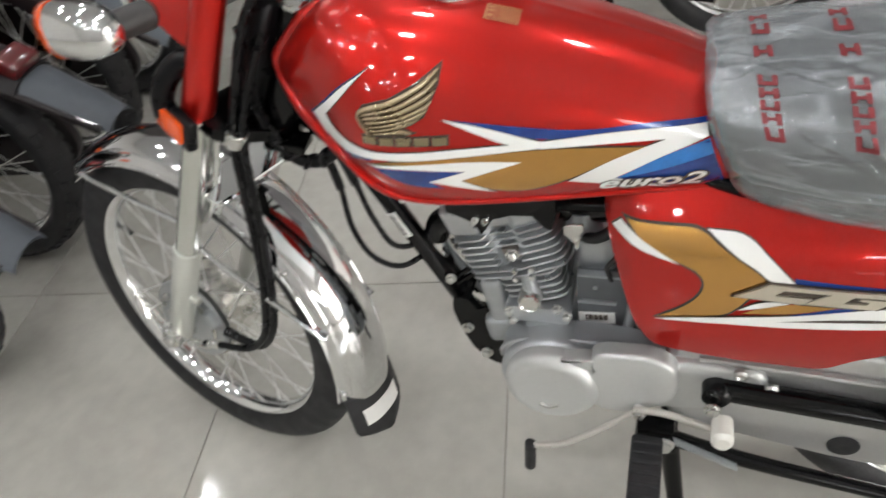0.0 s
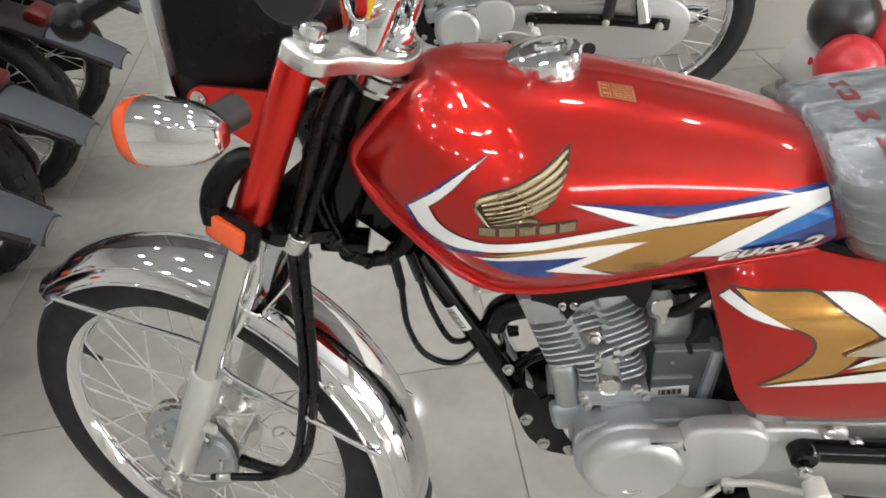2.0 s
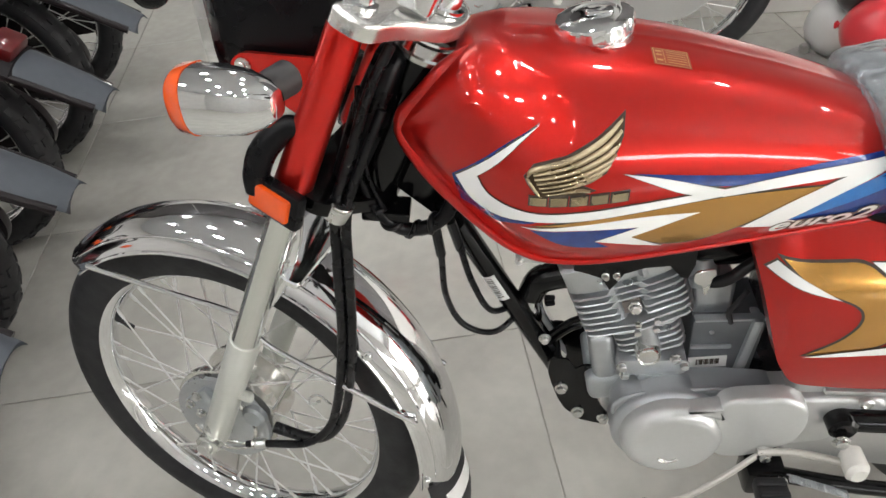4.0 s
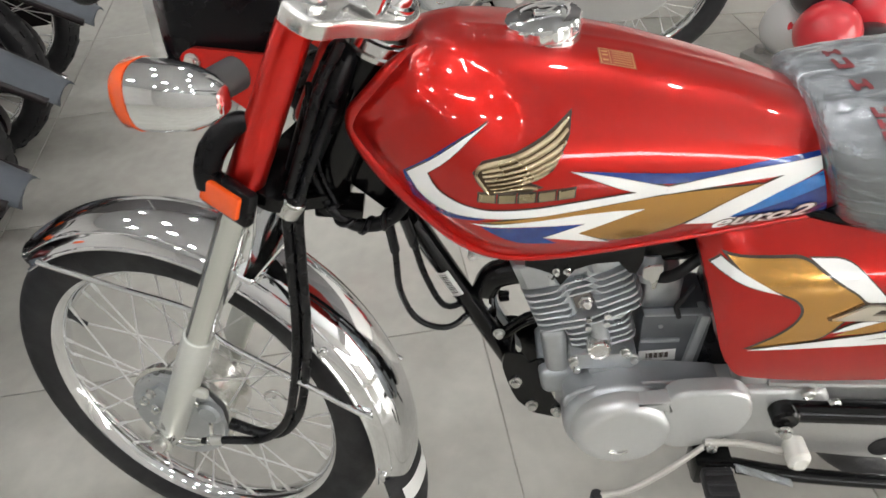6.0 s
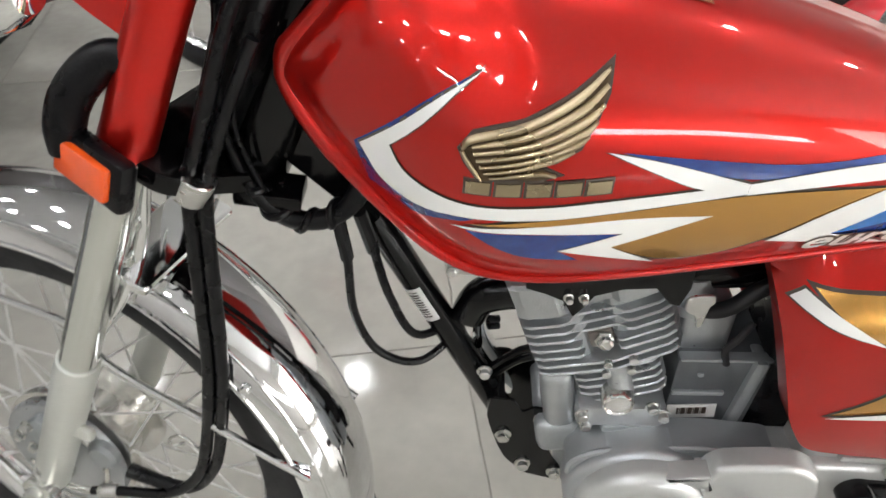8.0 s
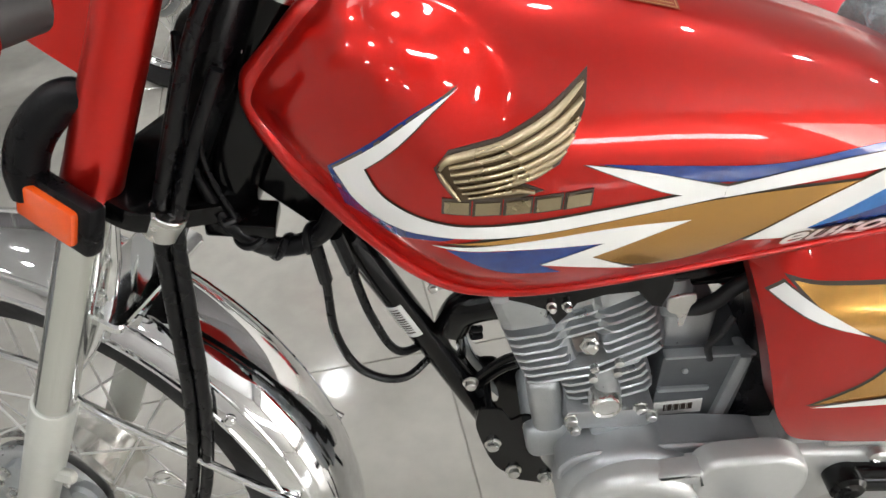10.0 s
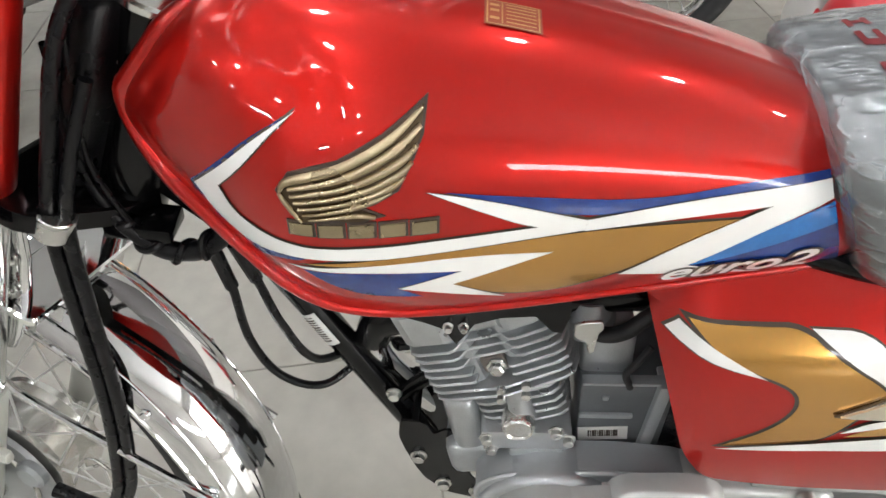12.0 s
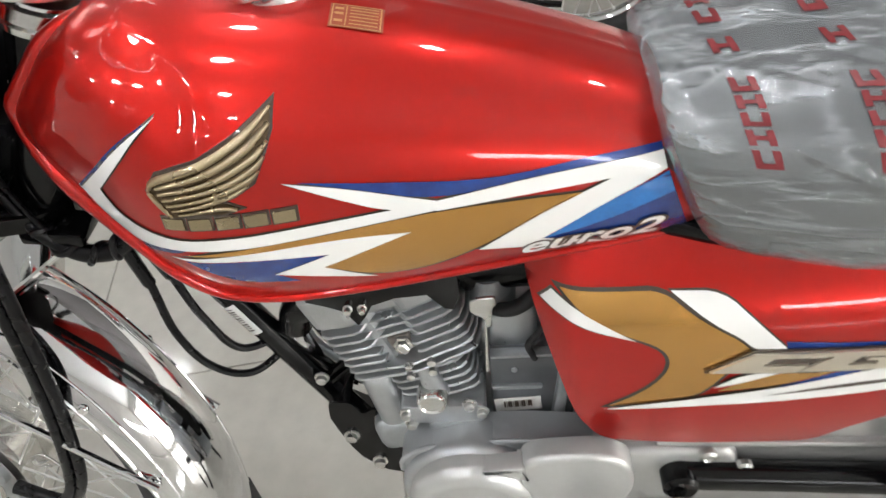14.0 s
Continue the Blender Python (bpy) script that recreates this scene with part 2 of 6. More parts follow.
def room():
    wx, wy = (WEST + EAST) / 2, (NORTH + SOUTH) / 2
    for n, x, y, a, b, mat, lab in (("wall_west", WEST - 0.075, wy, 0.15, NORTH - SOUTH, DARK_WALL, "grey painted showroom wall"),):
        tagged(part(n, box(bmesh.new(), (a, b, CEILING), pose(x, y, CEILING / 2), 0), mat), lab, "wall", kind="structure")
    wall = part("wall_north", box(bmesh.new(), (EAST - WEST + 0.3, 0.15, CEILING), pose(wx, NORTH + 0.075, CEILING / 2), 0), PLASTER)
    tagged(wall, "off-white plastered showroom wall, dark grey panels above", "wall", kind="structure")
    for i in range(2):
        part("panel", box(bmesh.new(), (2.0, 0.020, 1.90), pose(WEST + 1.1 + 2.02 * i, NORTH - 0.011, 1.99), 0.003), PANEL, wall, "dark grey wall panel")
    bay = part("wall_bay", box(bmesh.new(), (EAST - BAY_WEST - 0.01, NORTH - BAY - 0.01, CEILING - 0.004), pose((EAST + BAY_WEST) / 2, (NORTH + BAY) / 2, CEILING / 2), 0.004), PLASTER)
    tagged(bay, "off-white plastered wall bay with dark grey panels above", "wall", kind="structure")
    for i in range(3):
        part("panel", box(bmesh.new(), (1.60, 0.020, 1.90), pose(BAY_WEST + 0.82 + 1.62 * i, BAY - 0.011, 1.99), 0.003), PANEL, bay, "dark grey wall panel")
    bm = bmesh.new()
    x0, x1, z0, z1 = WINDOW
    for a, b, c, d in ((WEST - 0.15, x0, 0, CEILING), (x1, EAST + 0.15, 0, CEILING), (x0, x1, z1, CEILING), (x0, x1, 0, z0)):
        box(bm, (b - a, 0.15, d - c), pose((a + b) / 2, SOUTH - 0.075, (c + d) / 2), 0)
    tagged(part("wall_south", bm, DARK_WALL), "grey wall with a long low window", "wall", kind="structure")
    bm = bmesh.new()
    y0, y1, z2 = EAST_OPENING
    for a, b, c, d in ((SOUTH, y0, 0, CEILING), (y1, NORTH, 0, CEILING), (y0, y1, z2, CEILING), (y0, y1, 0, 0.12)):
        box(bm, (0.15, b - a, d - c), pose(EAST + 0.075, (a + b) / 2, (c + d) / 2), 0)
    tagged(part("wall_east", bm, DARK_WALL), "grey wall round a wide added light opening", "wall", kind="structure")
    # unseen window frame, added only to hold the opening for the east glow
    front = tagged(new("window_2"), "wide unseen window in dark frames, added for side light", "window", kind="structure")
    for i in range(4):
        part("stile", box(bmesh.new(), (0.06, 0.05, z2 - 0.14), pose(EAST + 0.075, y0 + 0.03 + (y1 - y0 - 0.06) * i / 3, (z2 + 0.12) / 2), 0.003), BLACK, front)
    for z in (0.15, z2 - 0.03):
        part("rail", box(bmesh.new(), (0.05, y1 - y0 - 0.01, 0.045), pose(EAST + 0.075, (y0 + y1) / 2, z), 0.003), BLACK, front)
    tagged(part("backdrop", box(bmesh.new(), (0.02, 5.5, 4.0), pose(EAST + 0.6, -1.9, 1.3), 0), EAST_FILL, smooth=0), "glowing sheet added behind the east opening as fill light", "backdrop", kind="structure")
    win = tagged(new("window_1"), "long low daylight window in a dark frame", "window", kind="structure")
    for z in (z0 + 0.015, z1 - 0.015):
        part("rail", box(bmesh.new(), (x1 - x0 - 0.01, 0.06, 0.03), pose((x0 + x1) / 2, SOUTH - 0.075, z), 0.003), BLACK, win)
    for x in (x0 + 0.02, x1 - 0.02):
        part("stile", box(bmesh.new(), (0.03, 0.06, z1 - z0 - 0.07), pose(x, SOUTH - 0.075, (z0 + z1) / 2), 0.003), BLACK, win)
    tagged(part("backdrop", box(bmesh.new(), (6, 0.02, 2.5), pose(3.2, SOUTH - 0.5, 1.3), 0), DAY, smooth=0), "bright daylight outside the window", "backdrop", kind="structure")
    tagged(part("ceiling", box(bmesh.new(), (EAST - WEST + 0.3, NORTH - SOUTH + 0.3, 0.1), pose(wx, wy, CEILING + 0.052), 0), CEIL), "flat light grey ceiling with small round downlights", "ceiling", kind="structure")


def downlight():
    lamp = thing("downlight", "small round recessed downlight glowing warm white", "ceiling light", "downlights in the ceiling")
    part("trim_ring", turned(bmesh.new(), (0, 0, 0), (0, 0, -1), [(0, 0.090), (0.008, 0.088), (0.010, 0.078), (0.003, 0.074)]), CHROME_DULL, lamp)
    part("lens", turned(bmesh.new(), (0, 0, -0.0035), (0, 0, -1), [(0, 0.073), (0.002, 0.070)], 16), LAMP, lamp, "glowing warm white lens")
    return lamp


tile_floor()
room()
d = downlight()
first = True
for i in range(7):
    for j in range(5):
        m = pose(-2.6 + 1.15 * i, -3.5 + 1.15 * j, CEILING - 0.001)
        if m.translation.x > 0.4 and m.translation.y < 0.6:
            continue
        if first:
            d.matrix_basis = m
            first = False
        else:
            copy_thing(d, m)
for x in (-0.92, -2.40):
    copy_thing(d, pose(x, 2.76, CEILING - 0.001))

# ---------------------------------------------------------------- motorcycle: shapes
RAKE, STEER, XG = 26.4, -17.0, -0.676
LIFT = 0.022
AXIS = Vector((math.sin(radians(RAKE)), 0, math.cos(radians(RAKE))))


def steer_pose(steer):
    """From the fork's own axes (z along the steering axis, y to the right) to the bike's."""
    return Matrix.Translation((XG, 0, 0)) @ Matrix.Rotation(radians(steer), 4, AXIS) @ pose(0, 0, 0, 0, RAKE, 0)


TANK_X = (-0.284, -0.279, -0.270, -0.255, -0.235, -0.210, -0.180, -0.145, -0.105, -0.060, 0.0, 0.07, 0.14, 0.20, 0.225, 0.236)
TANK_TOP = (0.795, 0.803, 0.813, 0.828, 0.848, 0.865, 0.873, 0.870, 0.864, 0.856, 0.843, 0.822, 0.798, 0.772, 0.755, 0.735)
TANK_LOW = (0.785, 0.772, 0.760, 0.742, 0.720, 0.697, 0.676, 0.662, 0.657, 0.656, 0.657, 0.660, 0.664, 0.668, 0.672, 0.680)
TANK_WIDE = (0.047, 0.054, 0.064, 0.077, 0.088, 0.103, 0.121, 0.134, 0.136, 0.131, 0.121, 0.109, 0.097, 0.087, 0.080, 0.068)


def smooth_at(x, xs, ys):
    lo, hi = max(0, int(np.searchsorted(xs, x)) - 1), min(len(xs) - 1, max(1, int(np.searchsorted(xs, x))))
    if xs[hi] == xs[lo]:
        return ys[lo]
    t = (x - xs[lo]) / (xs[hi] - xs[lo])

    def slope(k):
        a, b = max(0, k - 1), min(len(xs) - 1, k + 1)
        return (ys[b] - ys[a]) / (xs[b] - xs[a])
    h = xs[hi] - xs[lo]
    m0, m1 = slope(lo) * h, slope(hi) * h
    return (2 * t ** 3 - 3 * t * t + 1) * ys[lo] + (t ** 3 - 2 * t * t + t) * m0 + (3 * t * t - 2 * t ** 3) * ys[hi] + (t ** 3 - t * t) * m1


def lip_half(x):
    """Half the width of the tank's narrow front face, which ends in the lip."""
    return float(np.interp(x, (-0.255, -0.235, -0.210, -0.185, -0.165), (0.045, 0.042, 0.030, 0.014, 0.003)))


LIP_LINE = [(x, smooth_at(x, TANK_X, TANK_TOP)) for x in np.linspace(-0.200, -0.284, 12)] + [(x, smooth_at(x, TANK_X, TANK_LOW)) for x in np.linspace(-0.284, -0.05, 24)]


def lip_gap(x, z):
    """How far a place on the side lies from the lip, seen from the side."""
    best = 1.0
    for (ax, az), (bx, bz) in zip(LIP_LINE, LIP_LINE[1:]):
        dx, dz = bx - ax, bz - az
        t = max(0.0, min(1.0, ((x - ax) * dx + (z - az) * dz) / (dx * dx + dz * dz + 1e-12)))
        best = min(best, math.hypot(x - ax - t * dx, z - az - t * dz))
    return best


def tank_side(x, z):
    """Half the tank's width at a place along it and a height."""
    x = max(TANK_X[0], min(TANK_X[-1], x))
    top, low, wide = (smooth_at(x, TANK_X, v) for v in (TANK_TOP, TANK_LOW, TANK_WIDE))
    mid = low + (top - low) * 0.40
    lip = min(lip_half(x), wide * 0.92)
    if z >= mid:
        s = min(1.0, (z - mid) / (top - mid))
        y = lip + (wide - lip) * (1 - s ** 2.4) ** (1 / 2.4)
    else:
        s = min(1.0, (mid - z) / (mid - low))
        y = wide * (1 - 0.16 * s ** 2.2)
    # ahead of a rounded crease the shoulder is pressed in, to clear the bars
    if z > 0.775 and x < -0.09:
        edge = (float(np.interp(z, (0.80, 0.82, 0.835, 0.85, 0.86, 0.868), (-0.128, -0.119, -0.123, -0.137, -0.155, -0.178))) - x) / 0.018
        fade = min(1.0, (z - 0.775) / 0.05)
        fade = fade * fade * (3 - 2 * fade)
        k = 1 / (1 + math.exp(max(-30.0, min(30.0, -4 * edge))))
        y -= 0.0068 * k * fade * math.exp(-(max(0.0, edge - 0.6) / 3.6) ** 2) * min(1.0, y / 0.05)
    # the hollow beside the lip
    if x < -0.06:
        gap = lip_gap(x, z)
        fade = min(1.0, max(0.0, (-0.06 - x) / 0.10))
        if z > 0.80:
            fade *= min(1.0, max(0.0, (-0.205 - x) / 0.045))
        y -= 0.0055 * math.exp(-((gap - 0.014) / 0.009) ** 2) * fade
    return y


def tank_mesh():
    bm = bmesh.new()
    xs = sorted(set(list(np.linspace(-0.284, -0.08, 60)) + list(np.linspace(-0.08, 0.236, 30))))
    rings = []
    for x in xs:
        x = float(x)
        top, low = smooth_at(x, TANK_X, TANK_TOP), smooth_at(x, TANK_X, TANK_LOW)
        mid = low + (top - low) * 0.40
        left = []
        for k in range(14):
            z = low + (mid - low) * k / 14
            left.append((x, -tank_side(x, z), z))
        for k in range(29):
            a = 0.5 * math.pi * k / 28
            z = mid + (top - mid) * math.sin(a) ** (2 / 2.4)
            left.append((x, -max(0.001, tank_side(x, z)), z))
        right = [(p[0], -p[1], p[2]) for p in reversed(left)]
        rings.append(left + [(x, 0, top + 0.0006)] + right + [(x, 0.03, low + 0.02), (x, -0.03, low + 0.02)])
    return loft(bm, rings)


def tank_flange():
    """The pressed lip round the tank's front and along its lower edge."""
    bm = bmesh.new()
    line = []
    for x in list(np.linspace(0.232, -0.14, 20)) + list(np.linspace(-0.15, -0.2835, 18)):
        x = float(x)
        z = smooth_at(x, TANK_X, TANK_LOW)
        line.append((x, -tank_side(x, z) - 0.001, z + 0.001))
    for k, x in enumerate(np.linspace(-0.2835, -0.205, 16)[1:]):
        x = float(x)
        sink = 0.0062 * max(0.0, (k - 8) / 6) ** 1.5
        line.append((x, -lip_half(x) - 0.0005 + 0.5 * sink, smooth_at(x, TANK_X, TANK_TOP) + 0.0005 - sink))
    for sgn in (1, -1):
        tube(bm, [(p[0], p[1] * sgn, p[2]) for p in line], [0.0036] * 20 + [0.0040, 0.0044, 0.0048, 0.0050, 0.0052, 0.0054, 0.0056, 0.0058, 0.0062, 0.0066, 0.0070, 0.0074, 0.0078] + [0.0082] * 13 + [0.0080, 0.0076, 0.0070, 0.0064, 0.0058, 0.0052, 0.0046], 12, 2)
    return bm


def front_slant(x, z):
    """The seat's front end leans back towards its lower edge."""
    return 0.44 * max(0.0, 0.775 - z) * math.exp(-(x - 0.176) / 0.10)


def cover_side(x, z):
    """How far the side cover stands out at a place on it."""
    u = max(-1, min(1, (x - 0.27) / 0.19))
    v = max(-1, min(1, (z - 0.55) / 0.125))
    y = 0.124 - 0.018 * abs(u) ** 3 - 0.012 * max(0, v) ** 2 - 0.62 * 0.006 * math.log(1 + math.exp((z - 0.612) / 0.006)) - 0.012 * max(0, -v) ** 3
    y -= 0.030 * ((0.138 - x) / 0.052) ** 2.2 if x < 0.138 else 0
    return max(y, 0.05)


def drape(bm, outline, side, lift, step=0.011):
    """Lays an outline in (x, z) on a bulging side, as a thin film."""
    vs = [bm.verts.new((x, 0, z)) for x, z in outline]
    f = bm.faces.new(vs)
    f.normal_update()
    got = bmesh.ops.triangulate(bm, faces=[f], ngon_method="EAR_CLIP")
    new_vs = set(vs)
    lo_x, hi_x = min(p[0] for p in outline), max(p[0] for p in outline)
    lo_z, hi_z = min(p[1] for p in outline), max(p[1] for p in outline)
    faces = list(got["faces"])
    geom = lambda: list({v for f in bm.faces for v in f.verts}) + list({e for f in bm.faces for e in f.edges}) + list(bm.faces)
    x = lo_x + step
    while x < hi_x:
        bmesh.ops.bisect_plane(bm, geom=geom(), plane_co=(x, 0, 0), plane_no=(1, 0, 0))
        x += step
    z = lo_z + step
    while z < hi_z:
        bmesh.ops.bisect_plane(bm, geom=geom(), plane_co=(0, 0, z), plane_no=(0, 0, 1))
        z += step
    bmesh.ops.triangulate(bm, faces=list(bm.faces))
    for v in bm.verts:
        v.co.y = -side(v.co.x, v.co.z) - lift
    bmesh.ops.recalc_face_normals(bm, faces=list(bm.faces))
    for f in bm.faces:
        if f.normal.y > 0:
            f.normal_flip()
    return bm


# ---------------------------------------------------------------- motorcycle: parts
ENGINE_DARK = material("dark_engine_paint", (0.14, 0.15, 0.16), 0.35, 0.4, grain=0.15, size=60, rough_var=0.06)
BOSS = material("dull_warm_casting", (0.26, 0.23, 0.21), 0.5, 0.3, grain=0.25, size=80, bump=0.0003, bump_size=300)
CASE_SILVER = material("silver_case_paint", (0.58, 0.59, 0.585), 0.33, 0.50, grain=0.06, size=150, coat=0.3, rough_var=0.04)
SLEEVE = material("milky_film", (0.62, 0.63, 0.59), 0.34, 0.45, grain=0.06, size=20, bump=0.0003, bump_size=35, rough_var=0.08)
HOUSING = material("blue_grey_case_paint", (0.46, 0.48, 0.50), 0.36, 0.70, grain=0.06, size=30, coat=0.15, rough_var=0.03)
YELLOW = material("yellow_card", (0.75, 0.45, 0.01), 0.5, 0.0, grain=0.05, size=60)
VINYL = material("black_seat_vinyl", (0.020, 0.021, 0.023), 0.5, 0.0, grain=0.15, size=30)
STALK = material("grey_rubber_stalk", (0.030, 0.027, 0.027), 0.5, 0.0, grain=0.2, size=60)
WHEEL_C = Vector((-0.066, 0, 0.278))
GUARD_C = Vector((-0.058, 0, 0.286))


def spoked_wheel(parent, at, name, hub_r=0.068, tyre_r=0.290, rim_r=0.243, wide=0.033, drum=True):
    """A wire wheel; its axle lies along y."""
    hub_profile = [(-0.046, 0.02), (-0.046, hub_r * 0.75), (-0.040, hub_r), (-0.030, hub_r), (-0.027, hub_r * 0.8), (0.02, hub_r * 0.7), (0.024, hub_r * 0.9), (0.032, hub_r * 0.9), (0.034, 0.03), (0.04, 0.02)]
    hub = part(name, turned(bmesh.new(), (0, 0, 0), (0, 1, 0), hub_profile), ALLOY_POL, parent, "cast alloy hub with a drum brake")
    hub.matrix_basis = at
    tyre = []
    for a in np.linspace(-1, 1, 15):
        y = wide * math.sin(a * 1.35) / math.sin(1.35)
        tyre.append((y * (1.0 if abs(a) < 0.75 else 0.97 - 0.35 * (abs(a) - 0.75)), rim_r - 0.004 + (tyre_r - rim_r + 0.004) * max(0, math.cos(a * 1.45)) ** 0.75))
    tyre = [(-0.022, rim_r - 0.012)] + tyre + [(0.022, rim_r - 0.012)]
    part("tyre", turned(bmesh.new(), (0, 0, 0), (0, 1, 0), tyre, 72, closed=True), RUBBER, hub, "black road tyre", 60)
    rim = [(-0.0245, rim_r + 0.001), (-0.0225, rim_r + 0.002), (-0.020, rim_r - 0.003), (-0.018, rim_r - 0.012), (-0.010, rim_r - 0.020), (0, rim_r - 0.023), (0.010, rim_r - 0.020), (0.018, rim_r - 0.012), (0.020, rim_r - 0.003), (0.0225, rim_r + 0.002), (0.0245, rim_r + 0.001), (0.0240, rim_r - 0.006), (0.019, rim_r - 0.017), (0.010, rim_r - 0.0245), (0, rim_r - 0.0275), (-0.010, rim_r - 0.0245), (-0.019, rim_r - 0.017), (-0.0240, rim_r - 0.006)]
    part("rim", turned(bmesh.new(), (0, 0, 0), (0, 1, 0), rim, 72, closed=True), CHROME, hub, "bright chrome rim", 50)
    for i in range(36):
        side = -1 if i % 2 else 1
        a = 2 * math.pi * i / 36
        b = a + (0.55 if (i // 2) % 2 else -0.55)
        p0 = (hub_r * 0.92 * math.cos(b), side * (0.036 if side < 0 else 0.028), hub_r * 0.92 * math.sin(b))
        p1 = ((rim_r - 0.024) * math.cos(a), side * 0.004, (rim_r - 0.024) * math.sin(a))
        bm = cyl(bmesh.new(), p0, p1, 0.0016, seg=6)
        v0, v1 = Vector(p0), Vector(p1)
        cyl(bm, v1 - (v1 - v0).normalized() * 0.016, p1, 0.0028, seg=6)
        part("spoke", bm, SPOKE, hub)
    return hub


def fender_strip(bm, r, half, a0, a1, drop, n=44, m=14, thick=0.0016, flare=0.0):
    """A curved mudguard round the y axis, from angle a0 to a1 (degrees)."""
    def pt(a, s, inner):
        rr = r - drop * abs(s) ** 2.4 - (thick if inner else 0) + flare * ((a - radians(a0)) / radians(a1 - a0)) ** 2
        return (rr * math.cos(a), half * math.sin(s * 1.25) / math.sin(1.25), rr * math.sin(a))
    rings = []
    for i in range(n + 1):
        a = radians(a0 + (a1 - a0) * i / n)
        end = min(i, n - i) / n
        k = 1.0 if end > 0.04 else 0.72 + 0.28 * math.sqrt(max(0.0, 1 - (1 - end / 0.04) ** 2))
        ss = [(-1 + 2 * j / m) * k for j in range(m + 1)]
        rings.append([pt(a, s, False) for s in ss] + [pt(a, s, True) for s in reversed(ss)])
    return loft(bm, rings)


def round_pt(a, r, y):
    return Vector((GUARD_C.x + r * math.cos(radians(a)), y, GUARD_C.z + r * math.sin(radians(a))))


def front_end(bike, steer):
    m = steer_pose(steer)

    def p(name, bm, mat, label="", parent=None, smooth=35):
        ob = part(name, bm, mat, parent or bike, label, smooth)
        if parent is None:
            ob.matrix_basis = m
        return ob
    wheel = spoked_wheel(bike, m @ Matrix.Translation(WHEEL_C) @ pose(0, 0, 0, 0, 20, 0), "front_wheel", 0.085, 0.311, 0.2565)
    part("valve_stem", turned(bmesh.new(), Vector((math.cos(radians(196)), 0, math.sin(radians(196)))) * 0.232, Vector((-math.cos(radians(196)), 0, -math.sin(radians(196)))), [(0, 0.0055), (0.006, 0.005), (0.008, 0.004), (0.022, 0.0038), (0.023, 0.0045), (0.031, 0.0045), (0.032, 0.003)], 14), RUBBER, wheel, "black capped valve stem")
    # brake plate and arm on the hub
    plate = p("brake_plate", turned(bmesh.new(), WHEEL_C + Vector((0, -0.047, 0)), (0, -1, 0), [(0, 0.080), (0.006, 0.078), (0.009, 0.070), (0.008, 0.062), (0.012, 0.045), (0.018, 0.030), (0.022, 0.016)]), ALLOY, "grey cast brake plate")
    part("raised_ring", tube(bmesh.new(), [WHEEL_C + Vector((0.058 * math.cos(a), -0.0565, 0.058 * math.sin(a))) for a in np.linspace(-2.3, 2.2, 30)], 0.0034, 8, 2), ALLOY_POL, plate)
    part("cast_boss", turned(bmesh.new(), WHEEL_C + Vector((0.045, -0.052, 0.052)), (0, -1, 0), [(0, 0.020), (0.008, 0.019), (0.012, 0.014), (0.012, 0.0)], 24), ALLOY_DARK, plate)
    for k, a in enumerate((20, 55, 90)):
        bm = bmesh.new()
        c = WHEEL_C + Vector((0, -0.056, 0))
        tube(bm, [c + Vector((q * math.cos(radians(a + 900 * (q - 0.02))), 0, q * math.sin(radians(a + 900 * (q - 0.02))))) for q in (0.022, 0.036, 0.050, 0.066)], 0.003, 6, 4)
        part("rib", bm, ALLOY, plate)
    bm = box(bmesh.new(), (0.034, 0.016, 0.062), pose(WHEEL_C.x - 0.036, -0.060, WHEEL_C.z + 0.026, 0, 24, 0), 0.006, 2)
    arm = part("brake_arm", bm, ALLOY_DARK, plate, "grey cast brake arm")
    for dx, dz in ((-0.044, 0.042), (-0.030, 0.012), (-0.050, 0.018)):
        bm = bmesh.new()
        bolt(bm, (WHEEL_C.x + dx, -0.068, WHEEL_C.z + dz), r=0.0055)
        part("arm_bolt", bm, STEEL, arm)
    bm = cyl(bmesh.new(), WHEEL_C + Vector((0, -0.105, 0.004)), WHEEL_C + Vector((0, 0.105, 0.004)), 0.0075, seg=14)
    bolt(bm, WHEEL_C + Vector((0.006, -0.108, 0.004)), r=0.010, h=0.010)
    part("axle", bm, STEEL, plate, "bright axle with its nut")
    for side in (-1, 1):
        y = 0.0830 * side
        leg = p("fork_leg", turned(bmesh.new(), (-0.060, y, 0.260), (-0.004, 0, 1), [(0, 0.012), (0.004, 0.017), (0.03, 0.0185), (0.20, 0.0190), (0.246, 0.0190), (0.252, 0.0180), (0.54, 0.0180)], 28), FORK_GREY, "silver fork leg partly under clear film")
        part("film_sleeve", turned(bmesh.new(), (-0.0601, y, 0.280), (-0.004, 0, 1), [(0, 0.0188), (0.002, 0.0200), (0.17, 0.0208), (0.228, 0.0212), (0.230, 0.0203)], 28), SLEEVE, leg, "milky protective film sleeve")
        part("cable_lug", box(bmesh.new(), (0.034, 0.012, 0.016), pose(-0.040, y - 0.004, 0.405, 0, -20, 0), 0.005, 2), SLEEVE, leg)
        part("axle_lug", turned(bmesh.new(), (-0.060, y + 0.02, 0.282), (0, -1, 0), [(0, 0.018), (0.045, 0.018), (0.047, 0.015)], 20), FORK_GREY, leg)
        part("fork_cover", turned(bmesh.new(), (-0.062, y, 0.778), (0.012, 0, 1), [(0, 0.0185), (0.001, 0.0205), (0.004, 0.0215), (0.02, 0.0210), (0.192, 0.0185), (0.199, 0.017)], 32), RED_COVER, leg, "glossy red fork shroud")
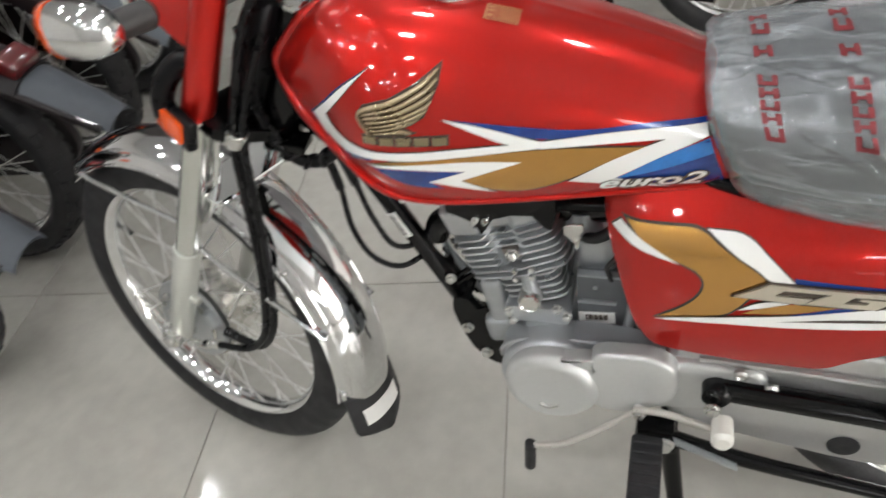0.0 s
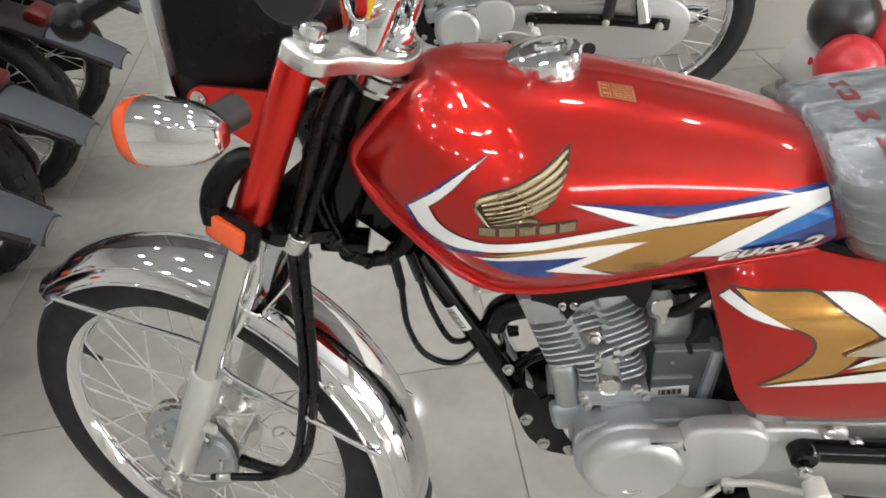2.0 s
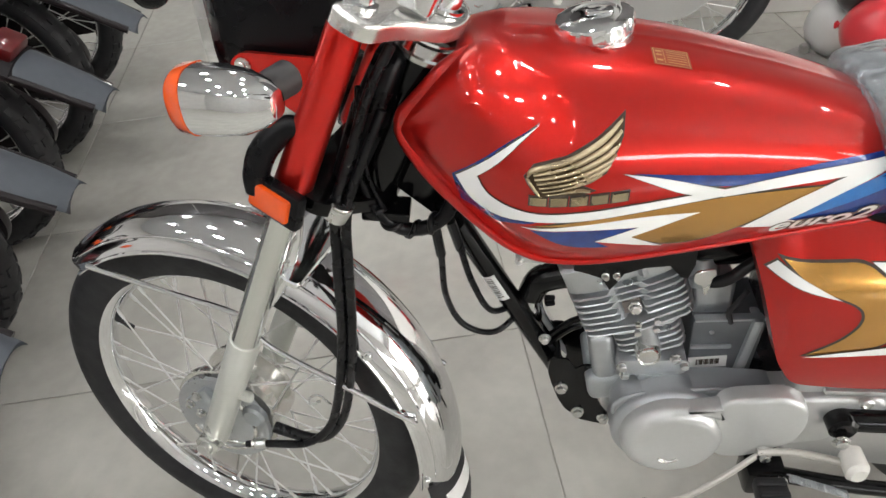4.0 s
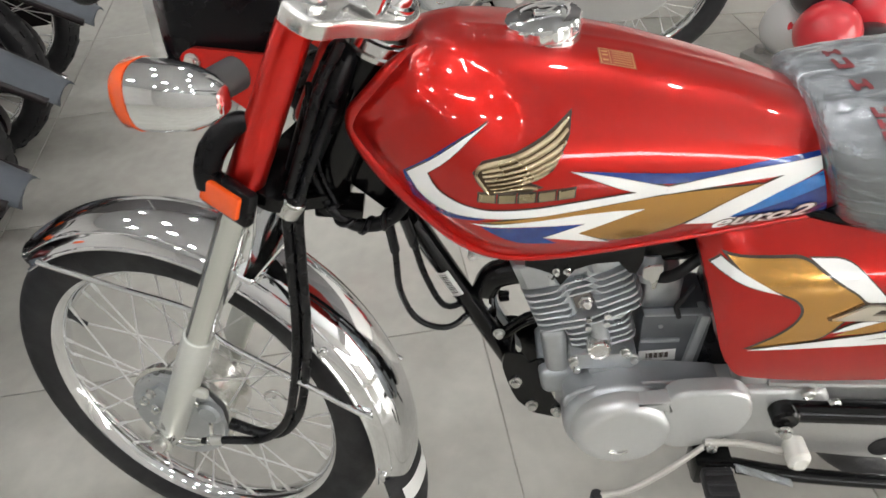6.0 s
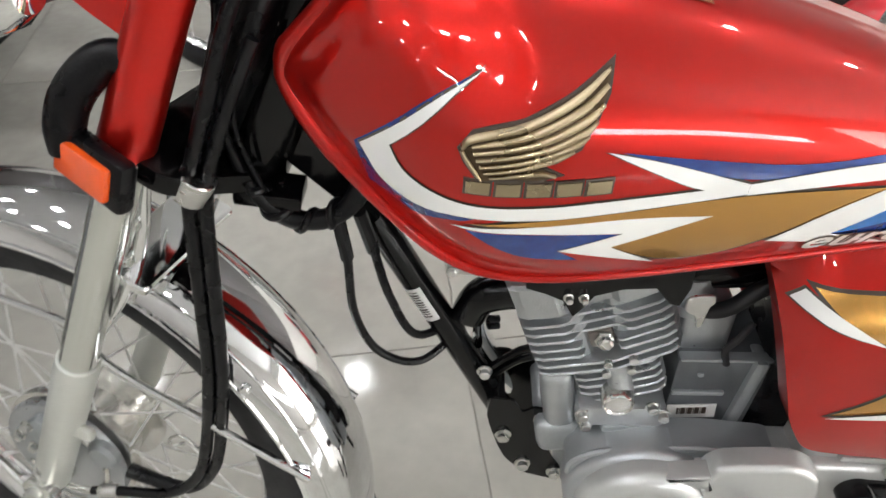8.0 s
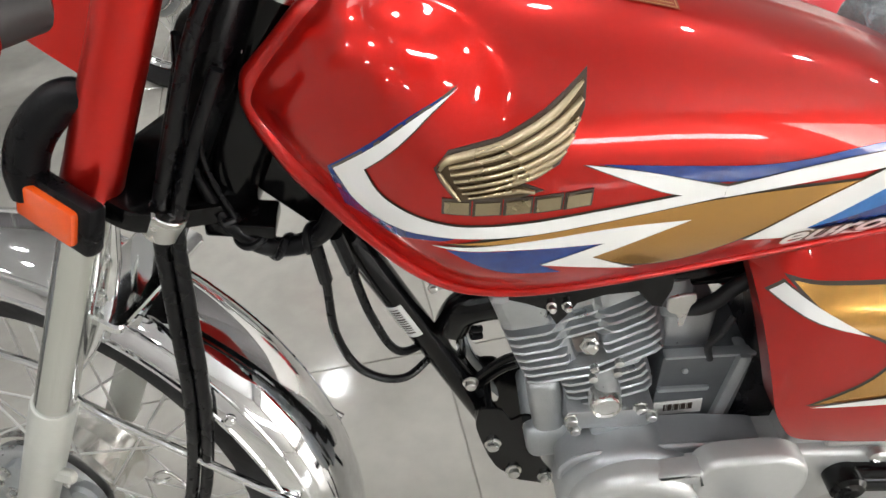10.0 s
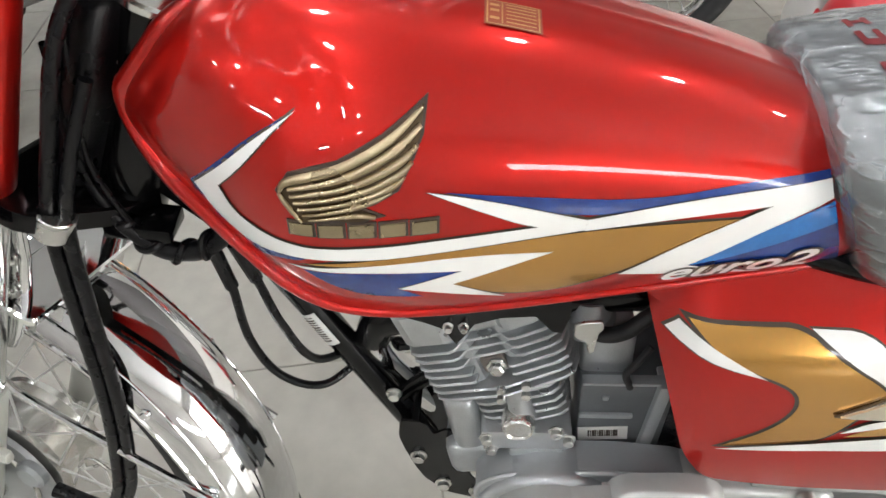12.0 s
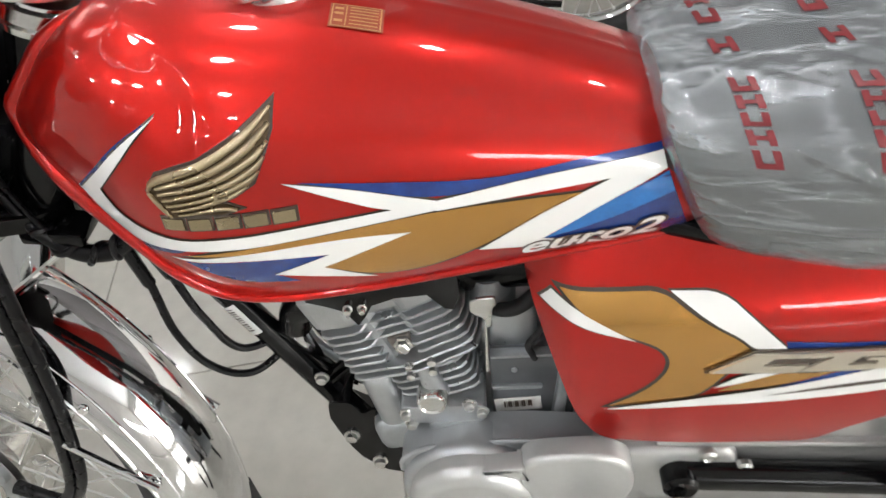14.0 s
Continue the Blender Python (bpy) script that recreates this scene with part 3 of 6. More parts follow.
        part("cover_ring", turned(bmesh.new(), (-0.062, y, 0.7755), (0.012, 0, 1), [(0, 0.0185), (0.0005, 0.0222), (0.0022, 0.0226), (0.0040, 0.0222), (0.0045, 0.0205)], 32), CHROME_DULL, leg, "thin bright ring")
        part("cap_nut", turned(bmesh.new(), (-0.054, y, 0.998), (0, 0, 1), [(0, 0.017), (0.006, 0.017), (0.007, 0.0125), (0.016, 0.012), (0.017, 0.010)], 6 * 4), CHROME, leg, "chrome fork cap nut")
        # headlamp ear
        bm = bmesh.new()
        slab(bm, rounded([(-0.062, 0.868), (-0.062, 0.940), (-0.150, 0.900), (-0.158, 0.882), (-0.105, 0.872)], 0.010), y - 0.004 + 0.006 * side, y + 0.004 + 0.006 * side, 0.002, 1)
        ear = part("headlamp_ear", bm, RED_COVER, leg, "red headlamp bracket")
        bm = bmesh.new()
        bolt(bm, (-0.142, y + 0.011 * side, 0.889), (0, side, 0), 0.0060, 0.006)
        part("ear_bolt", bm, STEEL, ear, "bright zinc bolt")
    # bridges
    bm = bmesh.new()
    slab(bm, rounded([(-0.078, -0.108), (-0.03, -0.116), (-0.012, -0.07), (0.024, -0.030), (0.030, 0.0), (0.024, 0.030), (-0.012, 0.07), (-0.03, 0.116), (-0.078, 0.108), (-0.05, 0.05), (-0.045, 0), (-0.05, -0.05)], 0.02), 0.981, 0.999, 0.005, 3, axis="z")
    bridge = p("top_bridge", bm, ALLOY_POL, "polished alloy fork bridge")
    part("stem_collar", turned(bmesh.new(), (0, 0, 0.948), (0, 0, 1), [(0, 0.030), (0.003, 0.033), (0.014, 0.033), (0.024, 0.030)], 28), CHROME, bridge, "chrome headstock collar")
    part("stem_nut", turned(bmesh.new(), (0, 0, 1.0), (0, 0, 1), [(0, 0.022), (0.004, 0.022), (0.005, 0.017), (0.018, 0.016), (0.022, 0.013)], 24), CHROME, bridge, "chrome stem nut")
    for y in (-0.045, 0.045):
        bm = box(bmesh.new(), (0.036, 0.022, 0.05), pose(-0.015, y, 1.027), 0.006, 3)
        box(bm, (0.040, 0.024, 0.018), pose(-0.015, y, 1.056), 0.005, 2)
        cyl(bm, (-0.030, y, 1.06), (-0.030, y, 1.073), 0.0055, seg=12)
        cyl(bm, (0.0, y, 1.06), (0.0, y, 1.073), 0.0055, seg=12)
        part("bar_clamp", bm, CHROME, bridge, "chrome handlebar clamp")
    bm = bmesh.new()
    slab(bm, rounded([(-0.072, -0.092), (-0.02, -0.098), (0.03, -0.03), (0.03, 0.03), (-0.02, 0.098), (-0.072, 0.092)], 0.02), 0.766, 0.784, 0.004, 2, axis="z")
    p("lower_bridge", bm, BLACK, "black lower fork bridge")
    # handlebar
    bar = p("handlebar", tube(bmesh.new(), [(0.034, -0.363, 1.160), (0.025, -0.27, 1.162), (-0.008, -0.18, 1.132), (-0.015, -0.10, 1.055), (-0.015, -0.05, 1.045), (-0.015, 0.05, 1.045), (-0.015, 0.10, 1.055), (-0.008, 0.18, 1.132), (0.025, 0.27, 1.162), (0.034, 0.363, 1.160)], 0.011, 14), CHROME, "bent chrome handlebar")
    for side in (-1, 1):
        a, b = Vector((0.0345, 0.366 * side, 1.160)), Vector((0.024, 0.255 * side, 1.1625))
        d = (b - a).normalized()
        bm = turned(bmesh.new(), a, d, [(0.003, 0.0030), (0.0, 0.0035), (0.0, 0.0165), (0.002, 0.0185), (0.006, 0.0185), (0.010, 0.0160), (0.10, 0.0160), (0.104, 0.022), (0.112, 0.022)], 28)
        part("grip", bm, RUBBER, bar, "black rubber handlebar grip")
        bm = box(bmesh.new(), (0.034, 0.03, 0.034), pose(0.028, 0.235 * side, 1.149), 0.006)
        part("switch_housing", bm, PLASTIC, bar)
        bm = tube(bmesh.new(), [(-0.01, 0.235 * side, 1.16), (-0.018, 0.27 * side, 1.156), (-0.024, 0.31 * side, 1.149), (-0.035, 0.350 * side, 1.134), (-0.064, 0.374 * side, 1.098)], [0.009, 0.008, 0.007, 0.006, 0.0055], 12)
        bmesh.ops.create_uvsphere(bm, u_segments=20, v_segments=12, radius=0.0100, matrix=Matrix.Translation((-0.068, 0.377 * side, 1.092)))
        part("lever", bm, PLASTIC, bar, "black brake or clutch lever")
    part("tag", box(bmesh.new(), (0.016, 0.003, 0.05), pose(-0.010, -0.100, 1.075, 0, 0, 20), 0.001), YELLOW, bar, "small yellow paper tag")
    # headlamp: shell, chrome rim, lens
    tilt = Matrix.Translation((-0.149, 0, 0.950)) @ pose(0, 0, 0, 0, -RAKE, 0)

    def lamp_ring(x, w, h, p4=5.0):
        return [tilt @ Vector((x, a, b)) for a, b in superellipse(w, h, p4, 40)]
    shell = p("headlamp_shell", loft(bmesh.new(), [lamp_ring(0.075, 0.05, 0.045), lamp_ring(0.068, 0.066, 0.060), lamp_ring(0.03, 0.078, 0.078), lamp_ring(-0.052, 0.084, 0.084)]), PLASTIC, "black headlamp shell")
    part("headlamp_rim", loft(bmesh.new(), [lamp_ring(-0.047, 0.086, 0.084), lamp_ring(-0.049, 0.094, 0.090), lamp_ring(-0.060, 0.095, 0.090), lamp_ring(-0.065, 0.089, 0.084), lamp_ring(-0.058, 0.083, 0.077)]), CHROME, shell, "chrome headlamp rim")
    # turn signals
    for side in (-1, 1):
        c = tilt @ Vector((0.031, 0.215 * side, -0.040))
        fwd = (tilt.to_3x3() @ Vector((-1, 0, 0)))
        bm = bmesh.new()
        u, v = frame_of(fwd)
        rings = []
        for along, w, h in ((-0.060, 0.006, 0.006), (-0.0585, 0.017, 0.015), (-0.050, 0.028, 0.024), (-0.032, 0.0385, 0.033), (-0.008, 0.0435, 0.0365), (0.014, 0.044, 0.037)):
            rings.append([c + fwd * along + v * a + u * b for a, b in superellipse(w * 0.66, h * 0.70, 2.5, 32)])
        body = p("turn_signal", loft(bm, rings), CHROME, "chrome turn signal with an orange lens")
        bm = bmesh.new()
        rings = []
        for along, w, h in ((0.0145, 0.0450, 0.0380), (0.026, 0.043, 0.036), (0.032, 0.036, 0.030), (0.035, 0.02, 0.016)):
            rings.append([c + fwd * along + v * a + u * b for a, b in superellipse(w * 0.66, h * 0.70, 2.5, 32)])
        part("signal_lens", loft(bm, rings), ORANGE, body, "orange lens")
        bm = cyl(bmesh.new(), c + Vector((0.024, -0.016 * side, 0.008)), c + Vector((0.032, -0.066 * side, 0.014)), 0.0150, 0.0155, 22, 0.005)
        part("signal_stalk", bm, STALK, body, "grey rubber stalk")
    # front reflectors on brackets
    for side in (-1, 1):
        base = pose(-0.068, 0.121 * side, 0.775, 0, -8, 14 * side)
        bm = box(bmesh.new(), (0.052, 0.010, 0.028), base, 0.003)
        refl = p("reflector", bm, ORANGE, "orange side reflector")
        part("backing", box(bmesh.new(), (0.066, 0.016, 0.042), base @ pose(0.003, -0.0085 * side, -0.001), 0.005), PLASTIC, refl)
        bm = tube(bmesh.new(), [(-0.088, 0.111 * side, 0.770), (-0.095, 0.108 * side, 0.788), (-0.097, 0.104 * side, 0.810), (-0.092, 0.098 * side, 0.832), (-0.082, 0.092 * side, 0.849), (-0.060, 0.088 * side, 0.856)], [0.012, 0.0145, 0.0150, 0.0145, 0.013, 0.010], 14)
        part("bracket", bm, PLASTIC, refl)
    # mudguard and stays
    fend = p("front_mudguard", fender_strip(bmesh.new(), 0.338, 0.057, 154, 15, 0.036, n=72, m=20, flare=0.013), CHROME_SOFT, "long chrome front mudguard", smooth=50)
    fend.matrix_basis = m @ Matrix.Translation(GUARD_C)
    for side in (-1, 1):
        bm = bmesh.new()
        tube(bm, [((0.302 + 0.013 * ((154 - a) / 145) ** 2) * math.cos(radians(a)), 0.0565 * side, (0.302 + 0.013 * ((154 - a) / 145) ** 2) * math.sin(radians(a))) for a in np.linspace(153, 16, 20)], 0.0028, 8, 2)
        part("rolled_edge", bm, CHROME, fend)
        bm = bmesh.new()
        tube(bm, [((0.3215 + 0.013 * ((154 - a) / 145) ** 2) * math.cos(radians(a)), 0.0478 * side, (0.3215 + 0.013 * ((154 - a) / 145) ** 2) * math.sin(radians(a))) for a in np.linspace(150, 20, 24)], 0.0018, 8, 2)
        part("pressed_ridge", bm, CHROME_SOFT, fend)
        for a in (62, 41, 20):
            bm = bmesh.new()
            r = 0.3105 + 0.013 * ((154 - a) / 145) ** 2
            bolt(bm, (r * math.cos(radians(a)), 0.0545 * side, r * math.sin(radians(a))), (0.35 * math.cos(radians(a)), side, 0.35 * math.sin(radians(a))), 0.0040, 0.003)
            part("rivet", bm, CHROME, fend)
    # the flap hangs straight on from the guard's end
    out, down = Vector((math.cos(radians(16)), 0, math.sin(radians(16)))), Vector((math.sin(radians(16)) + 0.45, 0, -math.cos(radians(16)))).normalized()

    def flap_pt(t, s, lift=0.0):
        k = 1.0 if t < 0.056 else math.sqrt(max(0.05, 1 - ((t - 0.056) / 0.025) ** 2))
        return out * (0.352 + lift - 0.020 * abs(s) ** 2.5) + Vector((0, 0.060 * s * k, 0)) + down * t
    rings = []
    for t in (-0.014, 0.0, 0.02, 0.04, 0.056, 0.064, 0.072, 0.079):
        ss = [-1 + 2 * j / 10 for j in range(11)]
        rings.append([flap_pt(t, s) for s in ss] + [flap_pt(t, s, -0.004) for s in reversed(ss)])
    flap = part("mud_flap", loft(bmesh.new(), rings), RUBBER, fend, "black rubber mud flap with a white sticker")
    bm = bmesh.new()
    rows = [[flap_pt(t, s, 0.0012) for s in np.linspace(-0.72, 0.66, 9)] for t in np.linspace(0.012, 0.044, 5)]
    for side in (-1, 1):
        bm2 = bmesh.new()
        tube(bm2, [round_pt(147, 0.305, 0.060 * side), (-0.190, 0.064 * side, 0.492), (-0.085, 0.068 * side, 0.528), (-0.055, 0.069 * side, 0.512), (-0.02, 0.068 * side, 0.502), (0.080, 0.065 * side, 0.502), round_pt(41, 0.326, 0.060 * side)], 0.0042, 10, 6)
        p("mudguard_stay", bm2, CHROME, "bright steel mudguard stay")
    flap_sticker = sheet(bm, rows)
    part("sticker", flap_sticker, PAPER, fend, "white sticker")
    # inner bridge of the mudguard on the fork
    bm = bmesh.new()
    slab(bm, rounded([(-0.075, -0.075), (-0.02, -0.075), (-0.02, 0.075), (-0.075, 0.075)], 0.01), 0.628, 0.636, 0.002, 1, axis="z")
    brace = p("mudguard_bracket", bm, CHROME, "chrome mudguard bracket with bolts")
    for side in (-1, 1):
        part("brace_side", loft(bmesh.new(), [[(-0.062 + a, 0.058 * side + b, z) for a, b in superellipse(w, 0.006, 3.0, 20)] for z, w in ((0.560, 0.014), (0.585, 0.020), (0.640, 0.026), (0.690, 0.022), (0.735, 0.012))]), CHROME, brace, "pressed chrome side plate", 50)
        for x, z in ((-0.052, 0.690), (-0.050, 0.648), (-0.066, 0.600)):
            bm = bmesh.new()
            bolt(bm, (x, 0.064 * side, z), (0, side, 0), 0.0055, 0.006)
            part("brace_bolt", bm, STEEL, brace, "bright zinc bolt")
    pouch = loft(bmesh.new(), [[(-0.022 + a, b, z) for a, b in superellipse(w, h, 4.0, 28)] for z, w, h in ((0.786, 0.012, 0.040), (0.792, 0.018, 0.052), (0.880, 0.022, 0.058), (0.945, 0.017, 0.052), (0.952, 0.010, 0.040))])
    p("wiring_pouch", pouch, PLASTIC, "black wiring pouch between the fork legs", smooth=50)
    # brake cable and clip
    bm = tube(bmesh.new(), [(-0.020, -0.060, 0.968), (-0.022, -0.072, 0.92), (-0.017, -0.076, 0.85), (-0.012, -0.074, 0.77), (0.016, -0.073, 0.69), (0.054, -0.068, 0.58), (0.080, -0.064, 0.47), (0.086, -0.062, 0.40), (0.066, -0.064, 0.345), (0.02, -0.072, 0.312), (-0.012, -0.080, 0.293)], [0.0055, 0.0055, 0.006, 0.0062, 0.0066, 0.0066, 0.0064, 0.0062, 0.006, 0.006, 0.005], 12, 8)
    p("brake_cable", bm, CABLE, "black front brake cable")
    p("speedometer_cable", tube(bmesh.new(), [(-0.006, -0.060, 0.90), (-0.004, -0.070, 0.84), (0.001, -0.071, 0.77), (0.029, -0.070, 0.69), (0.067, -0.065, 0.58), (0.093, -0.060, 0.47), (0.097, -0.058, 0.41), (0.084, -0.056, 0.365), (0.056, -0.057, 0.346), (0.014, -0.060, 0.336)], [0.0050, 0.0052, 0.0058, 0.0062, 0.0064, 0.0062, 0.0062, 0.0066, 0.0075, 0.0088], 12, 8), CABLE, "black speedometer cable")
    p("cable_ferrule", tube(bmesh.new(), [(-0.004, -0.078, 0.298), (0.014, -0.073, 0.309)], 0.0075, 12, 2), STEEL, "bright cable ferrule")
    p("wire_loop", tube(bmesh.new(), [(0.060, -0.064, 0.448), (0.050, -0.070, 0.440), (0.046, -0.070, 0.452), (0.056, -0.068, 0.462), (0.075, -0.066, 0.455)], 0.0018, 8, 6), STEEL, "bent steel wire clip")
    p("brake_rod", tube(bmesh.new(), [(0.0, -0.076, 0.296), (-0.03, -0.082, 0.285), (-0.062, -0.086, 0.270)], 0.0028, 8), STEEL, "thin steel brake rod")
    bm = turned(bmesh.new(), (-0.010, -0.0735, 0.760), (0.1, 0, 1), [(0, 0.0138), (0.001, 0.0148), (0.022, 0.0148), (0.023, 0.0138)], 24)
    p("cable_clip", bm, STEEL, "bright metal cable band")


def bolt(bm, at, d=(0, -1, 0), r=0.0065, h=0.007):
    turned(bm, at, d, [(0, r * 1.45), (0.0015, r * 1.45), (0.002, r), (h, r), (h + 0.0008, r * 0.8)], 12)


DOWN_A, DOWN_B = Vector((-0.2715, 0, 0.700)), Vector((-0.1080, 0, 0.336))


def motorcycle(name, label, steer):
    bike = thing(name, label, "motorcycle")
    front_end(bike, steer)
    # frame
    frame_ob = part("frame", cyl(bmesh.new(), (XG + 0.675 * 0.4964, 0, 0.675), (XG + 0.852 * 0.4964, 0, 0.852), 0.034, seg=28, bevel=0.002), BLACK, bike, "black steel frame with its headstock")
    # bearing cup on the headstock, and the row of stamped marks down its side
    up = Vector((math.sin(radians(RAKE)), 0, math.cos(radians(RAKE))))
    part("bearing_cup", turned(bmesh.new(), Vector((XG, 0, 0)) + up * 0.950, up, [(0, 0.0345), (0.001, 0.0385), (0.006, 0.0390), (0.008, 0.0365), (0.018, 0.0345), (0.020, 0.030)], 36), CHROME_DULL, frame_ob, "bright steel bearing cup", 35)
    ahead = Vector((math.cos(radians(RAKE)), 0, -math.sin(radians(RAKE))))
    for k in range(8):
        h = 0.8605 + 0.0058 * k + (0.004 if k == 7 else 0)

        def stamp_pt(a, b):
            turn = radians(-24) + a / 0.034
            return Vector((XG, 0, 0)) + up * (h + b) + (ahead * math.sin(turn) - Vector((0, 1, 0)) * math.cos(turn)) * 0.0344
        bm = sheet(bmesh.new(), [[stamp_pt(a, b + 0.12 * a) for a in np.linspace(-0.0022, 0.0022, 4)] for b in ((-0.0015, 0.0013) if k % 2 else (-0.0018, 0.0009))])
        part("stamp_mark", bm, STAMP, frame_ob, "pale stamped mark")
    part("downtube", cyl(bmesh.new(), DOWN_A, DOWN_B, 0.0142, seg=22), BLACK, frame_ob)
    part("top_tube", tube(bmesh.new(), [(-0.28, 0, 0.79), (-0.15, 0, 0.76), (0.1, 0, 0.70), (0.3, 0, 0.68)], 0.02, 14), BLACK, frame_ob)
    bm = bmesh.new()
    slab(bm, rounded([(-0.31, 0.70), (-0.235, 0.62), (-0.20, 0.70), (-0.255, 0.79)], 0.015), -0.014, 0.014, 0.002, 1)
    part("gusset", bm, BLACK, frame_ob)
    for y in (-0.036, 0.033):
        bm = bmesh.new()
        slab(bm, rounded([(-0.128, 0.412), (-0.1315, 0.385), (-0.127, 0.362), (-0.118, 0.328), (-0.109, 0.305), (-0.085, 0.276), (-0.046, 0.262), (-0.044, 0.285), (-0.056, 0.306), (-0.064, 0.330), (-0.060, 0.352), (-0.056, 0.374), (-0.064, 0.392), (-0.082, 0.398), (-0.094, 0.388), (-0.104, 0.410)], 0.006), y, y + 0.003)
        plate = part("engine_mount", bm, BLACK, frame_ob, "black engine mounting plate with openings")
        if y < 0:
            for x, z in ((-0.113, 0.350), (-0.073, 0.379), (-0.089, 0.296), (-0.052, 0.280)):
                bm = bmesh.new()
                bolt(bm, (x, y, z))
                part("bolt", bm, STEEL, plate, "bright zinc bolt")
    # the clamp where the downtube meets the plates
    bm = cyl(bmesh.new(), (-0.121, -0.034, 0.384), (-0.121, 0.034, 0.384), 0.010, seg=18)
    part("cross_tube", bm, BLACK, frame_ob)
    bm = bmesh.new()
    bolt(bm, (-0.1345, -0.013, 0.428), r=0.0058)
    part("clamp_bolt", bm, STEEL, frame_ob, "bright zinc bolt")
    for s in (-1, 1):
        part("rear_rail", tube(bmesh.new(), [(0.12, 0.05 * s, 0.69), (0.3, 0.085 * s, 0.66), (0.6, 0.09 * s, 0.66), (0.74, 0.09 * s, 0.68)], 0.011, 12), BLACK, frame_ob)
        part("swing_arm", tube(bmesh.new(), [(0.20, 0.05 * s, 0.36), (0.6, 0.045 * s, 0.31)], 0.017, 12, 2), BLACK, frame_ob)
    # tank
    tank = part("fuel_tank", tank_mesh(), RED, bike, "glossy red teardrop fuel tank with white, blue and gold stripes", 60)
    part("seam", tank_flange(), RED, tank)
    at = pose(-0.083, 0, 0.852, 0, -6, 0)
    part("filler_neck", turned(bmesh.new(), at @ Vector((0, 0, -0.004)), at.to_3x3() @ Vector((0, 0, 1)), [(0, 0.036), (0.010, 0.036), (0.013, 0.032)], 40), CHROME_DULL, tank)
    rings = []
    for h, r, scallop in ((0.008, 0.0340, 0), (0.010, 0.0385, 0.035), (0.021, 0.0390, 0.035), (0.0235, 0.0378, 0.025), (0.0255, 0.0330, 0), (0.0265, 0.0250, 0), (0.0250, 0.0235, 0), (0.0262, 0.0150, 0)):
        rings.append([at @ Vector((r * (1 - scallop * abs(math.sin(7 * a)) ** 3) * math.cos(a), r * (1 - scallop * abs(math.sin(7 * a)) ** 3) * math.sin(a), h)) for a in np.linspace(0, 2 * math.pi, 112, endpoint=False)])
    cap = part("filler_cap", loft(bmesh.new(), rings), CHROME, tank, "scalloped chrome filler cap", 25)
    part("lock_cover", slab(bmesh.new(), rounded([(-0.095, -0.008), (-0.070, -0.008), (-0.066, 0.0), (-0.070, 0.008), (-0.095, 0.008)], 0.005), 0.8785, 0.8825, 0.0015, 2, axis="z"), CHROME, cap)
    # side covers
    outline = rounded([(0.086, 0.640), (0.112, 0.668), (0.235, 0.676), (0.44, 0.650), (0.47, 0.600), (0.44, 0.485), (0.372, 0.458), (0.345, 0.432), (0.246, 0.436), (0.153, 0.447), (0.128, 0.490), (0.100, 0.590)], 0.016)
    for s in (-1, 1):
        bm = drape(bmesh.new(), outline, cover_side, 0.0)
        rim = [e for e in bm.edges if e.is_boundary]
        got = bmesh.ops.extrude_edge_only(bm, edges=rim)
        for v in [g for g in got["geom"] if isinstance(g, bmesh.types.BMVert)]:
            v.co.y += 0.028
        if s > 0:
            for v in bm.verts:
                v.co.y *= -1
            bmesh.ops.reverse_faces(bm, faces=list(bm.faces))
        part("side_cover", bm, RED, bike, "glossy red side cover with gold and white stripes", 45)
    # seat
    def seat_ring(x, top, low, half, p4):
        return [(x + front_slant(x, b), a, b) for a, b in superellipse(half, (top - low) / 2, p4, 36, (0, (top + low) / 2))]
    seat = part("seat", loft(bmesh.new(), [seat_ring(x, top - 0.018, low, half, 3.2) for x, top, low, half in ((0.182, 0.765, 0.697, 0.07), (0.188, 0.790, 0.677, 0.092), (0.208, 0.800, 0.668, 0.102), (0.30, 0.806, 0.664, 0.122), (0.45, 0.806, 0.66, 0.135), (0.70, 0.822, 0.68, 0.13), (0.80, 0.815, 0.70, 0.11), (0.815, 0.79, 0.72, 0.09))]), VINYL, bike, "long dark seat wrapped in printed clear film", 60)
    # engine
    engine(bike)
    rear_end(bike)
    return bike, tank, seat


def finned(parent, name, outline, at, lo, hi, mat, ease=0.0012, smooth=20):
    """A plate with an outline in (u, y), square to the leaning cylinder axis, from lo to hi along it."""
    rings = []
    for k, h in ((1 - ease / 0.06, lo), (1.0, lo + min(ease, (hi - lo) * 0.3)), (1.0, hi - min(ease, (hi - lo) * 0.3)), (1 - ease / 0.06, hi)):
        rings.append([at @ Vector((a * k, b * k, h)) for a, b in outline])
    return part(name, loft(bmesh.new(), rings), mat, parent, smooth=smooth)


